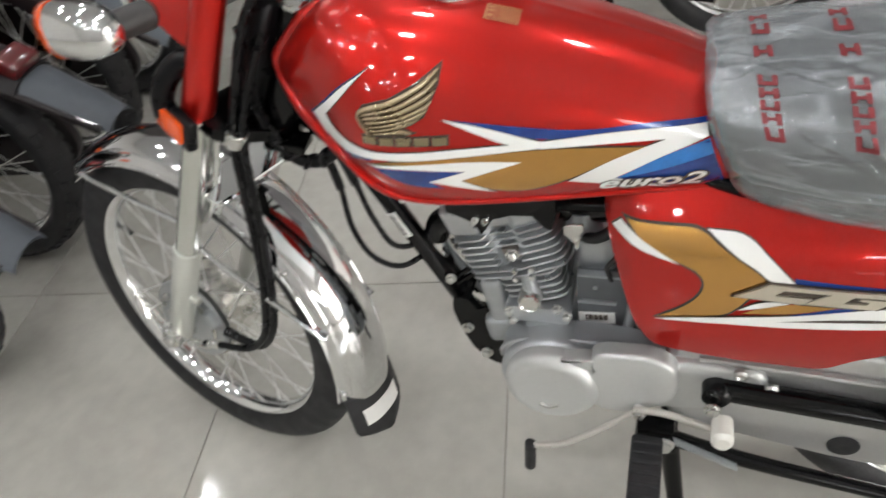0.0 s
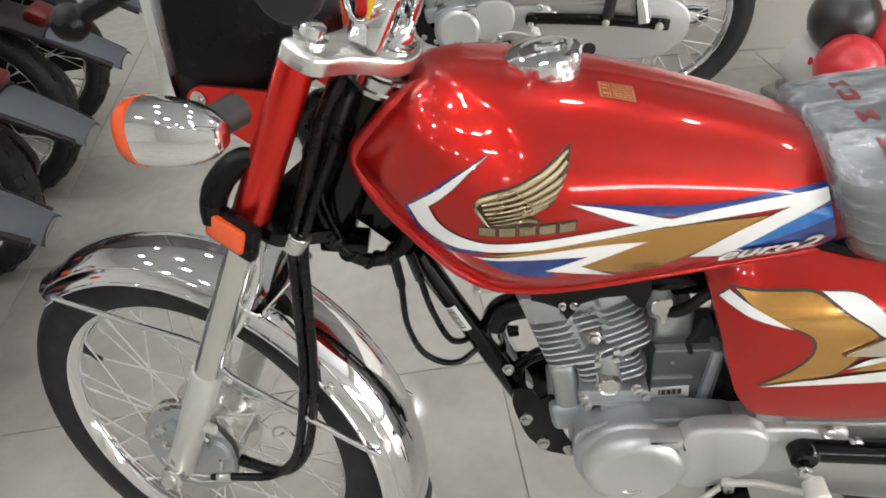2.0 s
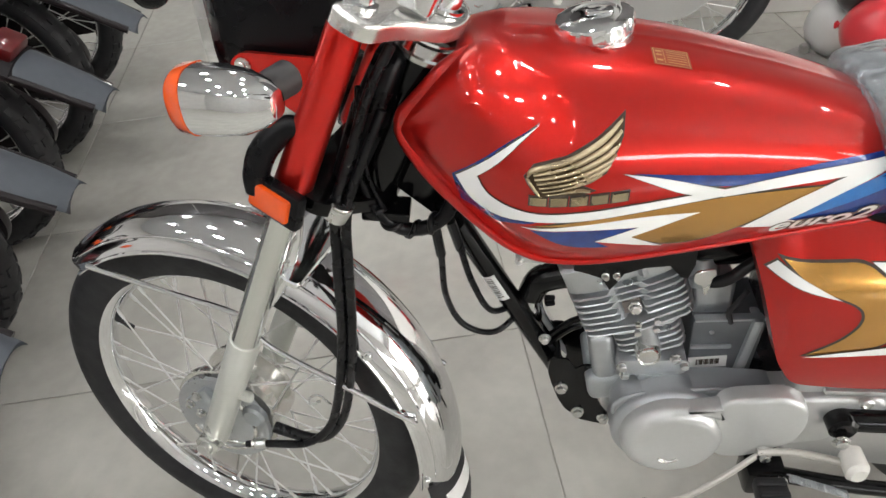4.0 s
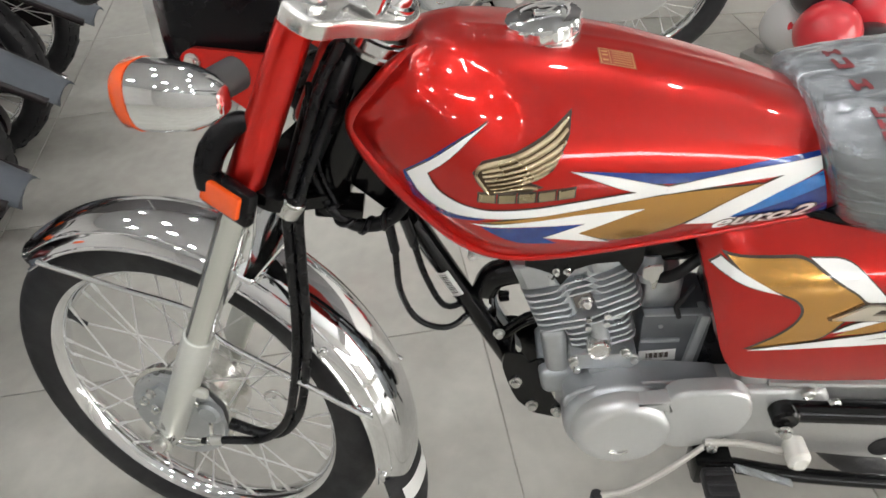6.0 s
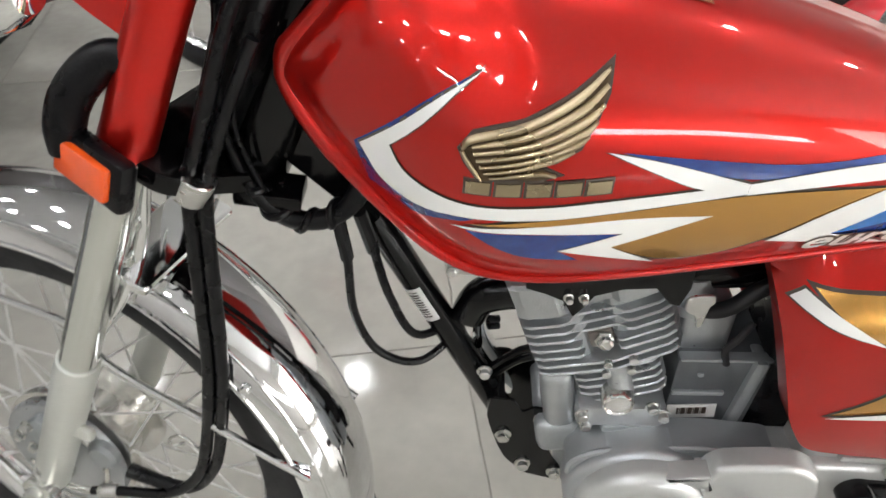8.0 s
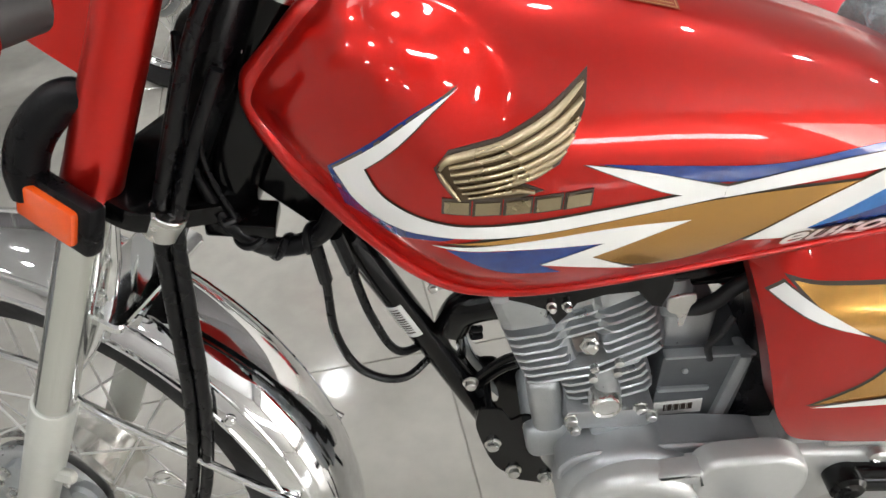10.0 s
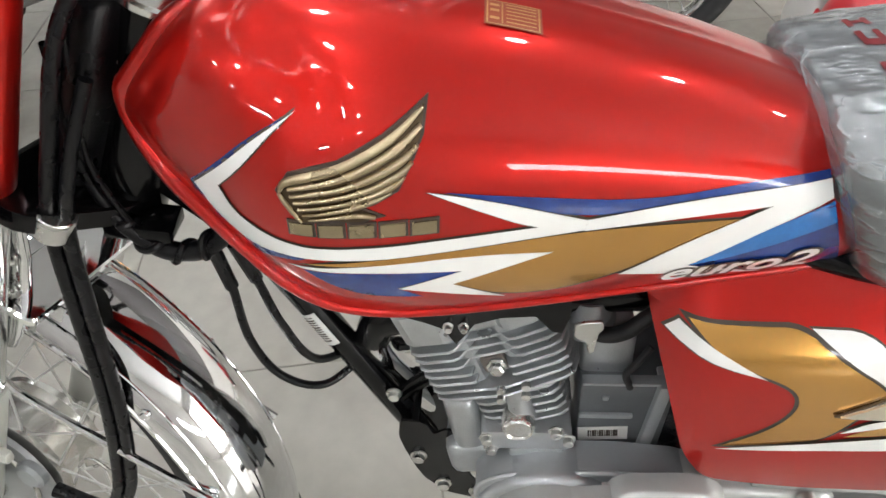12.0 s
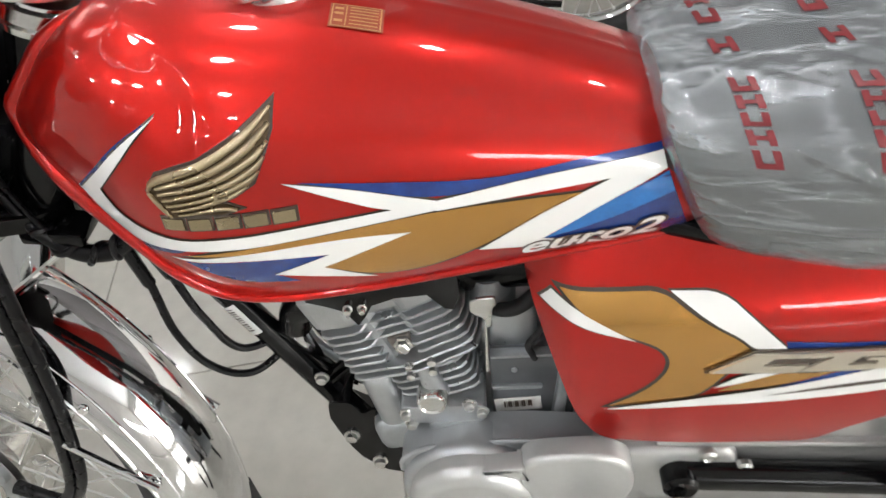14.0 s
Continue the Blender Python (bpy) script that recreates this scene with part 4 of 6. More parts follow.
def engine(bike):
    lean = -18.0
    case = part("engine", box(bmesh.new(), (0.20, 0.075, 0.13), pose(0.05, 0, 0.310), 0.02, 3), ALLOY_DARK, bike, "grey single-cylinder engine")
    axis = Vector((-0.309, 0, 0.951))

    def level(h):
        c = Vector((-0.018, 0, 0.498)) + axis * h
        return pose(c.x, 0, c.z, 0, lean, 0)
    whole = [(-0.070, 0.05), (-0.072, -0.040), (-0.068, -0.056), (-0.060, -0.0605), (-0.004, -0.067), (0.004, -0.067), (0.054, -0.059), (0.063, -0.054), (0.068, -0.040), (0.068, 0.05)]
    notched = [(-0.070, 0.05), (-0.072, -0.040), (-0.068, -0.056), (-0.060, -0.0605), (-0.032, -0.0640), (-0.026, -0.0625), (-0.020, -0.0545), (0.016, -0.0545), (0.022, -0.0615), (0.028, -0.0630), (0.054, -0.059), (0.063, -0.054), (0.068, -0.040), (0.068, 0.05)]
    pocketed = [(-0.070, 0.05), (-0.072, -0.040), (-0.068, -0.056), (-0.060, -0.0605), (-0.026, -0.0645), (-0.022, -0.0630), (-0.018, -0.0460), (-0.004, -0.0430), (0.008, -0.0460), (0.012, -0.0625), (0.016, -0.0640), (0.054, -0.059), (0.063, -0.054), (0.068, -0.040), (0.068, 0.05)]
    slim = [(-0.040, 0.05), (-0.042, -0.040), (-0.038, -0.052), (-0.030, -0.056), (-0.016, -0.057), (0.022, -0.057), (0.036, -0.056), (0.043, -0.051), (0.046, -0.04), (0.046, 0.05)]
    shrink = lambda pts, d: [(a - math.copysign(d, a), b + (d if b < 0 else 0)) for a, b in pts]
    # head: three whole fins, four fins broken by the bolt pocket, a plain top
    head = finned(case, "cylinder_head", shrink(notched, 0.009), level(0), -0.004, 0.088, ALLOY_DARK)
    for k in range(7):
        finned(head, "fin", whole if k < 2 else pocketed if k < 4 else notched, level(0.0112 * k), -0.0016, 0.0016, ALLOY)
    finned(head, "rocker_cover", [(a * 0.985, b * 0.985) for a, b in notched], level(0.0112 * 7 - 0.002), 0.0, 0.042, ALLOY, 0.003)
    part("pocket", box(bmesh.new(), (0.024, 0.018, 0.022), pose(-0.030, -0.044, 0.524, 0, lean, 0), 0.004, 2), BOSS, head)
    bm = bmesh.new()
    turned(bm, (-0.028, -0.055, 0.526), (0, -1, 0.15), [(0, 0.0095), (0.002, 0.0095), (0.003, 0.0072), (0.008, 0.0070), (0.0095, 0.0050)], 6)
    part("head_bolt", bm, STEEL, head, "bright hexagon bolt in a pocket")
    # barrel with shorter fins on both sides of the tunnel
    barrel = finned(case, "cylinder", shrink(slim, 0.008), level(-0.066), 0, 0.066, ALLOY_DARK)
    for k in range(5):
        finned(barrel, "fin", slim, level(-0.0112 * (k + 1)), -0.0018, 0.0018, ALLOY)
    tun = part("pushrod_tunnel", turned(bmesh.new(), (-0.003, -0.056, 0.452), (-0.2, 0, 0.98), [(0, 0.013), (0.010, 0.0125), (0.028, 0.0105), (0.048, 0.0095), (0.050, 0.006)], 24), ALLOY, case)
    for k in range(4):
        part("joint_bolt", turned(bmesh.new(), (-0.024 + 0.022 * (k % 2), -0.066, 0.494 + 0.014 * (k // 2) + 0.006 * (k % 2)), (0, -1, 0), [(0, 0.0042), (0.005, 0.0042), (0.006, 0.002)], 10), STEEL, tun)
    part("tensioner_cap", turned(bmesh.new(), (-0.008, -0.055, 0.4545), (0, -1, 0), [(0, 0.0160), (0.017, 0.0158), (0.0205, 0.0135), (0.0185, 0.0118), (0.0185, 0.0)], 32), ALLOY_POL, case, "round polished cap")
    part("base_flange", box(bmesh.new(), (0.088, 0.132, 0.030), pose(0.000, 0, 0.423), 0.006, 2), ALLOY, case)
    part("flange_web", box(bmesh.new(), (0.055, 0.134, 0.012), pose(0.010, 0, 0.405), 0.004, 2), ALLOY_DARK, case)
    part("front_lobe", box(bmesh.new(), (0.034, 0.105, 0.085), pose(-0.060, 0, 0.425, 0, -8, 0), 0.012, 4), ALLOY, case, "smooth alloy case lobe")
    part("front_web", box(bmesh.new(), (0.050, 0.110, 0.050), pose(-0.055, 0, 0.368, 0, -8, 0), 0.012, 3), ALLOY_DARK, case)
    for x, z in ((-0.038, 0.428), (-0.034, 0.412), (0.028, 0.441), (0.040, 0.428)):
        bm = bmesh.new()
        bolt(bm, (x, -0.064, z), r=0.0052)
        part("flange_bolt", bm, STEEL, case)
    # black head bracket in front of the cover, widened over the shade under the tank
    bm = bmesh.new()
    slab(bm, [(-0.104, 0.634), (-0.104, 0.600), (-0.088, 0.594), (-0.072, 0.586), (-0.062, 0.567), (-0.054, 0.578), (-0.046, 0.592), (-0.024, 0.600), (0.004, 0.602), (0.018, 0.584), (0.026, 0.582), (0.032, 0.602), (0.032, 0.634)], -0.066, -0.030, 0.002, 1)
    top = part("head_stay", bm, BLACK, case, "black head bracket")
    for x in (-0.068, -0.055):
        bm = bmesh.new()
        bolt(bm, (x, -0.066, 0.590), (0.1, -1, 0.2), 0.0031)
        part("bracket_bolt", bm, STEEL, top, "bright zinc bolt")
    # left covers
    bm = bmesh.new()
    slab(bm, rounded([(0.066, 0.392), (0.10, 0.395), (0.20, 0.393), (0.286, 0.390), (0.30, 0.365), (0.23, 0.30), (0.13, 0.285), (0.062, 0.285)], 0.012), -0.05, -0.096, 0.008, 3)
    cover = part("crankcase_cover", bm, CASE_SILVER, case, "silver painted crankcase cover")
    bm = bmesh.new()
    slab(bm, rounded([(-0.046, 0.325), (-0.051, 0.372), (-0.037, 0.391), (-0.011, 0.401), (0.037, 0.405), (0.086, 0.405), (0.150, 0.397), (0.165, 0.380), (0.16, 0.33)], 0.010), -0.050, -0.088, 0.006, 3)
    part("case_plate", bm, HOUSING, cover, "smooth grey upper crankcase cover", 45)
    part("plate_rim", tube(bmesh.new(), [(-0.049, -0.086, 0.360), (-0.047, -0.086, 0.375), (-0.034, -0.086, 0.3885), (-0.009, -0.086, 0.3985), (0.037, -0.086, 0.4025), (0.086, -0.086, 0.4025), (0.148, -0.086, 0.395)], 0.0035, 8, 5), HOUSING, cover)
    bm = turned(bmesh.new(), (0.024, -0.062, 0.334), (0, -1, 0), [(0, 0.0755), (0.026, 0.0755), (0.033, 0.0745), (0.038, 0.0710), (0.040, 0.0660), (0.040, 0.0)], 72)
    part("generator_housing", bm, HOUSING, cover, "dark grey generator housing")
    bm = turned(bmesh.new(), (0.024, -0.100, 0.340), (0, -1, 0), [(0, 0.0655), (0.012, 0.0655), (0.020, 0.063), (0.026, 0.056), (0.0275, 0.050), (0.0265, 0.046), (0.027, 0.0)], 64)
    gen = part("generator_cover", bm, CASE_SILVER, cover, "round silver generator cover")
    part("cover_mark", tube(bmesh.new(), [(0.008, -0.1275, 0.312), (0.020, -0.128, 0.306), (0.033, -0.1275, 0.311)], 0.0025, 8), ALLOY_POL, gen)
    bm = bmesh.new()
    slab(bm, rounded([(0.074, 0.420), (0.155, 0.424), (0.184, 0.405), (0.190, 0.365), (0.180, 0.332), (0.120, 0.300), (0.078, 0.305)], 0.03), -0.095, -0.120, 0.007, 3)
    part("sprocket_cover", bm, CASE_SILVER, cover, "silver sprocket cover")
    bm = bmesh.new()
    slab(bm, rounded([(0.034, 0.402), (0.080, 0.408), (0.086, 0.382), (0.064, 0.390)], 0.004), -0.10, -0.121, 0.004, 2)
    part("cover_lug", bm, CASE_SILVER, cover)
    for x, z in ((0.128, 0.391), (0.262, 0.388), (0.300, 0.366)):
        bm = turned(bmesh.new(), (x, -0.096, z), (0, -1, 0), [(0, 0.009), (0.006, 0.009), (0.008, 0.006), (0.006, 0.004)], 20)
        part("cover_screw", bm, STEEL, cover)
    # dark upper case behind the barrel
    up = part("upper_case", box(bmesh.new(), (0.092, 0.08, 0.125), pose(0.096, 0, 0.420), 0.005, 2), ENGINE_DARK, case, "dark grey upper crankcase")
    part("case_rib", box(bmesh.new(), (0.052, 0.006, 0.006), pose(0.077, -0.041, 0.4355), 0.002), ALLOY_DARK, up)
    part("case_edge", box(bmesh.new(), (0.014, 0.03, 0.13), pose(0.122, -0.032, 0.420, 0, 6, 0), 0.005), ALLOY_DARK, up)
    part("case_edge", box(bmesh.new(), (0.088, 0.012, 0.004), pose(0.096, -0.036, 0.483), 0.0015), ALLOY_DARK, up)
    for x, z in ((0.075, 0.462), (0.104, 0.372)):
        part("case_screw", turned(bmesh.new(), (x, -0.040, z), (0, -1, 0), [(0, 0.0032), (0.002, 0.003), (0.0025, 0.001)], 10), ALLOY, up)
    lab = part("bar_label", box(bmesh.new(), (0.049, 0.0010, 0.021), pose(0.077, -0.0408, 0.4045, 0, -4, 0), 0), PAPER, up, "white label with black bars")
    for i in range(13):
        part("bar", box(bmesh.new(), ((0.0018, 0.0008, 0.0024)[i % 3], 0.0006, 0.010), pose(0.0630 + 0.0023 * i, -0.0415, 0.4048 + 0.00016 * i, 0, -4, 0), 0), INK, lab)
    # black box added to fill the see-through gap behind the upper case
    part("air_cleaner", box(bmesh.new(), (0.095, 0.085, 0.25), pose(0.182, 0, 0.480, 0, 4, 0), 0.012, 3), PLASTIC, bike, "black box filling the gap behind the upper crankcase")
    # carburettor, choke lever and intake
    carb = part("carburettor", box(bmesh.new(), (0.050, 0.050, 0.060), pose(0.075, 0.0, 0.505), 0.008, 3), ALLOY, bike, "alloy carburettor with a choke lever")
    part("intake", cyl(bmesh.new(), (0.02, 0, 0.568), (0.15, 0, 0.573), 0.022), BLACK, carb)
    part("carburettor_top", turned(bmesh.new(), (0.055, -0.005, 0.530), (0, 0, 1), [(0, 0.026), (0.012, 0.026), (0.016, 0.022), (0.04, 0.020)], 24), ALLOY_DARK, carb)
    bm = bmesh.new()
    slab(bm, rounded([(0.038, 0.561), (0.038, 0.575), (0.048, 0.578), (0.062, 0.579), (0.063, 0.569), (0.059, 0.565), (0.057, 0.540), (0.052, 0.538), (0.049, 0.554), (0.042, 0.557)], 0.003), -0.048, -0.051, 0.0008, 1)
    part("choke_lever", bm, STEEL, carb, "bright zinc choke bracket")
    part("overflow_hose", tube(bmesh.new(), [(0.135, -0.028, 0.585), (0.105, -0.032, 0.568), (0.086, -0.034, 0.550), (0.070, -0.030, 0.540), (0.052, -0.02, 0.536)], 0.0075, 12), RUBBER, bike, "black rubber hose")
    part("breather_hose", tube(bmesh.new(), [(0.110, -0.035, 0.53), (0.098, -0.042, 0.515), (0.090, -0.042, 0.500), (0.096, -0.040, 0.478)], 0.0035, 10), RUBBER, bike, "thin black breather hose")
    # exhaust
    ex = part("exhaust_pipe", tube(bmesh.new(), [(-0.151, 0.006, 0.500), (-0.148, 0.014, 0.465), (-0.136, 0.030, 0.415), (-0.112, 0.045, 0.35), (-0.06, 0.070, 0.27), (0.04, 0.095, 0.22), (0.25, 0.115, 0.21)], 0.0165, 18), CHROME, bike, "chrome exhaust header")
    part("exhaust_collar", tube(bmesh.new(), [(-0.085, 0, 0.538), (-0.116, 0.0, 0.534), (-0.140, 0.002, 0.522), (-0.151, 0.006, 0.496)], [0.021, 0.0195, 0.0185, 0.0180], 18), BLACK, ex)
    for k in (0, 1):
        part("outlet_stud", tube(bmesh.new(), [(-0.140, -0.005, 0.412 - 0.014 * k), (-0.104, 0.0, 0.442 - 0.014 * k), (-0.085, 0.0, 0.452 - 0.014 * k)], 0.0045, 8, 3), BLACK, ex)
    part("silencer", turned(bmesh.new(), (0.25, 0.125, 0.215), (1, 0, 0.06), [(0, 0.018), (0.08, 0.035), (0.5, 0.042), (0.55, 0.03), (0.56, 0.01)], 32), CHROME, bike, "chrome silencer")


def rear_end(bike):
    spoked_wheel(bike, pose(0.604, 0, 0.305), "rear_wheel", 0.075, 0.300, 0.243, 0.040)
    bm = bmesh.new()
    slab(bm, rounded([(0.17, 0.448), (0.37, 0.432), (0.62, 0.395), (0.70, 0.345), (0.70, 0.26), (0.62, 0.20), (0.42, 0.205), (0.17, 0.255)], 0.05), -0.052, -0.084, 0.008, 3)
    cc = part("chain_case", bm, SILVER, bike, "silver enclosed chain case")
    part("inspection_plug", turned(bmesh.new(), (0.408, -0.083, 0.243), (0, -1, 0), [(0, 0.021), (0.003, 0.020), (0.004, 0.014), (0.002, 0.0)], 28), RUBBER, cc, "black rubber inspection plug")
    bm = box(bmesh.new(), (0.24, 0.010, 0.010), pose(0.33, -0.088, 0.392, 0, 4, 0), 0.004)
    part("case_seam", bm, SILVER, cc)
    bm = fender_strip(bmesh.new(), 0.345, 0.075, 150, 12, 0.05)
    fend = part("rear_mudguard", bm, CHROME, bike, "chrome rear mudguard", 50)
    fend.matrix_basis = pose(0.604, 0, 0.305)
    for s in (-1, 1):
        bm = cyl(bmesh.new(), (0.56, 0.11 * s, 0.33), (0.50, 0.11 * s, 0.64), 0.021, seg=20)
        part("shock_absorber", bm, CHROME, bike, "chrome rear shock absorber")


hero, hero_tank, hero_seat = motorcycle("motorcycle", "red commuter motorcycle with chrome mudguard standing on tiles", STEER)
hero.matrix_basis = pose(0, 0, LIFT)


# ---------------------------------------------------------------- motorcycle: stripes and badges
def offset(outline, d):
    """An outline grown by d, corners kept."""
    n = len(outline)
    area = sum(outline[i][0] * outline[(i + 1) % n][1] - outline[(i + 1) % n][0] * outline[i][1] for i in range(n))
    s = 1 if area > 0 else -1
    out = []
    for i in range(n):
        p, a, b = Vector(outline[i]), Vector(outline[i - 1]), Vector(outline[(i + 1) % n])
        e1, e2 = (p - a).normalized(), (b - p).normalized()
        n1, n2 = Vector((e1.y, -e1.x)) * s, Vector((e2.y, -e2.x)) * s
        m = n1 + n2
        if m.length < 0.35:
            m = n1 + e1
            q = p + m.normalized() * d * 1.4
        else:
            q = p + m.normalized() * min(2.2 * d, d / max(0.35, m.length / 2))
        out.append((q.x, q.y))
    return out


SWEEP = [(-0.1429, 0.8235), (-0.159, 0.8121), (-0.2046, 0.7681), (-0.1972, 0.7514), (-0.1754, 0.7409), (-0.1509, 0.7385), (-0.1058, 0.7401), (-0.0558, 0.7429), (0.0302, 0.7453), (0.0294, 0.7379), (-0.0422, 0.7338), (-0.1074, 0.7297), (-0.1452, 0.729), (-0.1855, 0.7245), (-0.2125, 0.7325), (-0.2262, 0.7615), (-0.1754, 0.805)]
ARROW = [(-0.0676, 0.7778), (-0.0302, 0.7678), (0.0302, 0.7458), (0.0294, 0.7379), (-0.0045, 0.7448)]
ZED = [(0.0302, 0.7458), (0.1001, 0.7509), (0.1882, 0.75), (0.1909, 0.738), (0.1487, 0.7203), (0.1027, 0.6932), (0.1606, 0.672), (0.0555, 0.6914), (0.0953, 0.7166), (0.13, 0.7313), (0.1509, 0.7387), (0.0871, 0.7382), (0.0294, 0.7374)]
GOLD1 = [(0.1318, 0.7315), (0.0936, 0.7153), (0.0527, 0.692), (0.0128, 0.6778), (-0.0217, 0.6801), (-0.0557, 0.7002), (0.01, 0.722), (-0.0426, 0.7265), (-0.1084, 0.7239), (-0.1551, 0.7222), (-0.1075, 0.7292), (-0.0423, 0.7329), (0.0295, 0.737)]
LOW_WHITE = [(0.01, 0.722), (-0.0214, 0.7121), (-0.0557, 0.7002), (-0.0206, 0.6771), (-0.0916, 0.6993), (-0.049, 0.7134), (-0.1094, 0.7178), (-0.1482, 0.7168), (-0.1649, 0.7177), (-0.1083, 0.7245), (-0.0426, 0.727)]
BLUE1 = [(-0.155, 0.715), (-0.1021, 0.7165), (-0.0509, 0.7125), (-0.0924, 0.6993), (-0.0762, 0.6865), (-0.1144, 0.691), (-0.1323, 0.6994)]
BLUE2 = [(-0.1429, 0.8235), (-0.1754, 0.805), (-0.2262, 0.7615), (-0.2125, 0.7325), (-0.1855, 0.7245), (-0.1452, 0.729), (-0.1547, 0.7235), (-0.1947, 0.7138), (-0.2240, 0.7231), (-0.2305, 0.7609), (-0.177, 0.807)]
BLUE3 = [(-0.0586, 0.7763), (-0.0062, 0.7664), (0.0678, 0.7537), (0.1359, 0.7564), (0.1873, 0.7544), (0.1882, 0.7497), (0.1001, 0.7509), (0.0302, 0.7458), (-0.02, 0.7641)]
BLUE4 = [(0.1924, 0.7357), (0.2120, 0.6800), (0.1642, 0.6750), (0.1029, 0.6917), (0.1488, 0.7198)]
CYAN4 = [(0.1924, 0.7357), (0.1975, 0.7190), (0.1500, 0.7020), (0.1200, 0.6940), (0.1029, 0.6917), (0.1488, 0.7198)]
WING = [(-0.1579, 0.7798), (-0.1495, 0.7902), (-0.1188, 0.7981), (-0.0914, 0.8105), (-0.0677, 0.8246), (-0.0698, 0.811), (-0.0756, 0.7987), (-0.0851, 0.7818), (-0.0995, 0.774), (-0.1101, 0.7711), (-0.0971, 0.7648), (-0.1097, 0.7618), (-0.129, 0.7628), (-0.1461, 0.7601), (-0.1549, 0.7724)]
FEATHERS = [
    ([(-0.1568, 0.7812), (-0.1500, 0.7872), (-0.1192, 0.7955), (-0.0890, 0.8087), (-0.0682, 0.8232)], (0.0014, 0.0022, 0.0024, 0.0022, 0.0008)),
    ([(-0.1508, 0.7828), (-0.1150, 0.7908), (-0.0860, 0.8030), (-0.0697, 0.8150)], (0.0010, 0.0022, 0.0024, 0.0012)),
    ([(-0.1500, 0.7786), (-0.1110, 0.7858), (-0.0830, 0.7970), (-0.0718, 0.8058)], (0.0010, 0.0020, 0.0023, 0.0012)),
    ([(-0.1482, 0.7743), (-0.1080, 0.7812), (-0.0835, 0.7905), (-0.0752, 0.7972)], (0.0010, 0.0019, 0.0021, 0.0011)),
    ([(-0.1462, 0.7700), (-0.1120, 0.7757), (-0.0880, 0.7838), (-0.0800, 0.7892)], (0.0010, 0.0018, 0.0019, 0.0010)),
    ([(-0.1435, 0.7662), (-0.1200, 0.7702), (-0.1000, 0.7756), (-0.0885, 0.7806)], (0.0009, 0.0016, 0.0017, 0.0009)),
    ([(-0.1400, 0.7632), (-0.1220, 0.7656), (-0.1085, 0.7668), (-0.0990, 0.7648)], (0.0009, 0.0015, 0.0016, 0.0010)),
    ([(-0.1572, 0.7795), (-0.1545, 0.7742), (-0.1500, 0.7676), (-0.1452, 0.7612)], (0.0012, 0.0015, 0.0016, 0.0012)),
]
CYAN = material("cyan_decal", (0.02, 0.20, 0.62), 0.25, 0.1, grain=0.3, size=40, coat=0.8)


def on_tank(points, lift):
    return [(x, -tank_side(x, z) - lift, z) for x, z in points]


def feather(points, halves):
    """A domed strip on the tank's side that narrows towards its ends."""
    line = curve_through([(x, 0, z) for x, z in points], 8)
    halves = [1.12 * h for h in halves]
    n = len(line)
    rings = []
    for i, p in enumerate(line):
        d = (line[min(i + 1, n - 1)] - line[max(i - 1, 0)]).normalized()
        w = float(np.interp(i / (n - 1), np.linspace(0, 1, len(halves)), halves))
        ring = []
        for k in range(9):
            a = math.pi * k / 8
            x, z = p.x - d.z * w * math.cos(a), p.z + d.x * w * math.cos(a)
            ring.append((x, -tank_side(x, z) - 0.0019 - 0.0026 * math.sin(a) * min(1.0, w / 0.0012), z))
        rings.append(ring)
    bm = loft(bmesh.new(), rings)
    bmesh.ops.recalc_face_normals(bm, faces=list(bm.faces))
    return bm


def raised(points, side, lift, thick):
    """A thin raised plate on a bulging side."""
    bm = drape(bmesh.new(), points, side, lift, 0.008)
    rim = [e for e in bm.edges if e.is_boundary]
    got = bmesh.ops.extrude_edge_only(bm, edges=rim)
    for v in [g for g in got["geom"] if isinstance(g, bmesh.types.BMVert)]:
        v.co.y += thick
    return bm


def lettering(text, size, shear=0.0, bold=0.035):
    """Letters as a flat mesh in (x, y)."""
    cu = bpy.data.curves.new("letters", "FONT")
    cu.body, cu.size, cu.shear, cu.offset = text, size, shear, size * bold
    cu.resolution_u = 4
    ob = bpy.data.objects.new("letters", cu)
    me = bpy.data.meshes.new_from_object(ob)
    bpy.data.objects.remove(ob)
    bm = bmesh.new()
    bm.from_mesh(me)
    return bm


def laid_text(text, size, at, along, side, lift, shear=0.3, wide=1.0, bold=0.02):
    """Lays letters on a side: at is (x, z) of the first letter's foot, along the direction of the line."""
    bm = lettering(text, size, shear, bold)
    bmesh.ops.triangulate(bm, faces=list(bm.faces))
    d = Vector(along).normalized()
    for v in bm.verts:
        a, b = v.co.x * wide, v.co.y
        x, z = at[0] + d.x * a - d.y * b, at[1] + d.y * a + d.x * b
        v.co = (x, -side(x, z) - lift, z)
    for f in bm.faces:
        if f.normal.y > 0:
            f.normal_flip()
    return bm


def eased(outline, times=2):
    """An outline whose blunt corners are cut round; its tips stay sharp."""
    for _ in range(times):
        out = []
        n = len(outline)
        for i in range(n):
            p, a, b = Vector(outline[i]), Vector(outline[i - 1]), Vector(outline[(i + 1) % n])
            e1, e2 = p - a, b - p
            if e1.length > 1e-6 and e2.length > 1e-6 and abs(e1.angle(e2)) < radians(52):
                reach = min(e1.length, e2.length) * 0.25
                q, r = p - e1.normalized() * reach, p + e2.normalized() * reach
                out += [(q.x, q.y), (r.x, r.y)]
            else:
                out.append((p.x, p.y))
        outline = out
    return outline


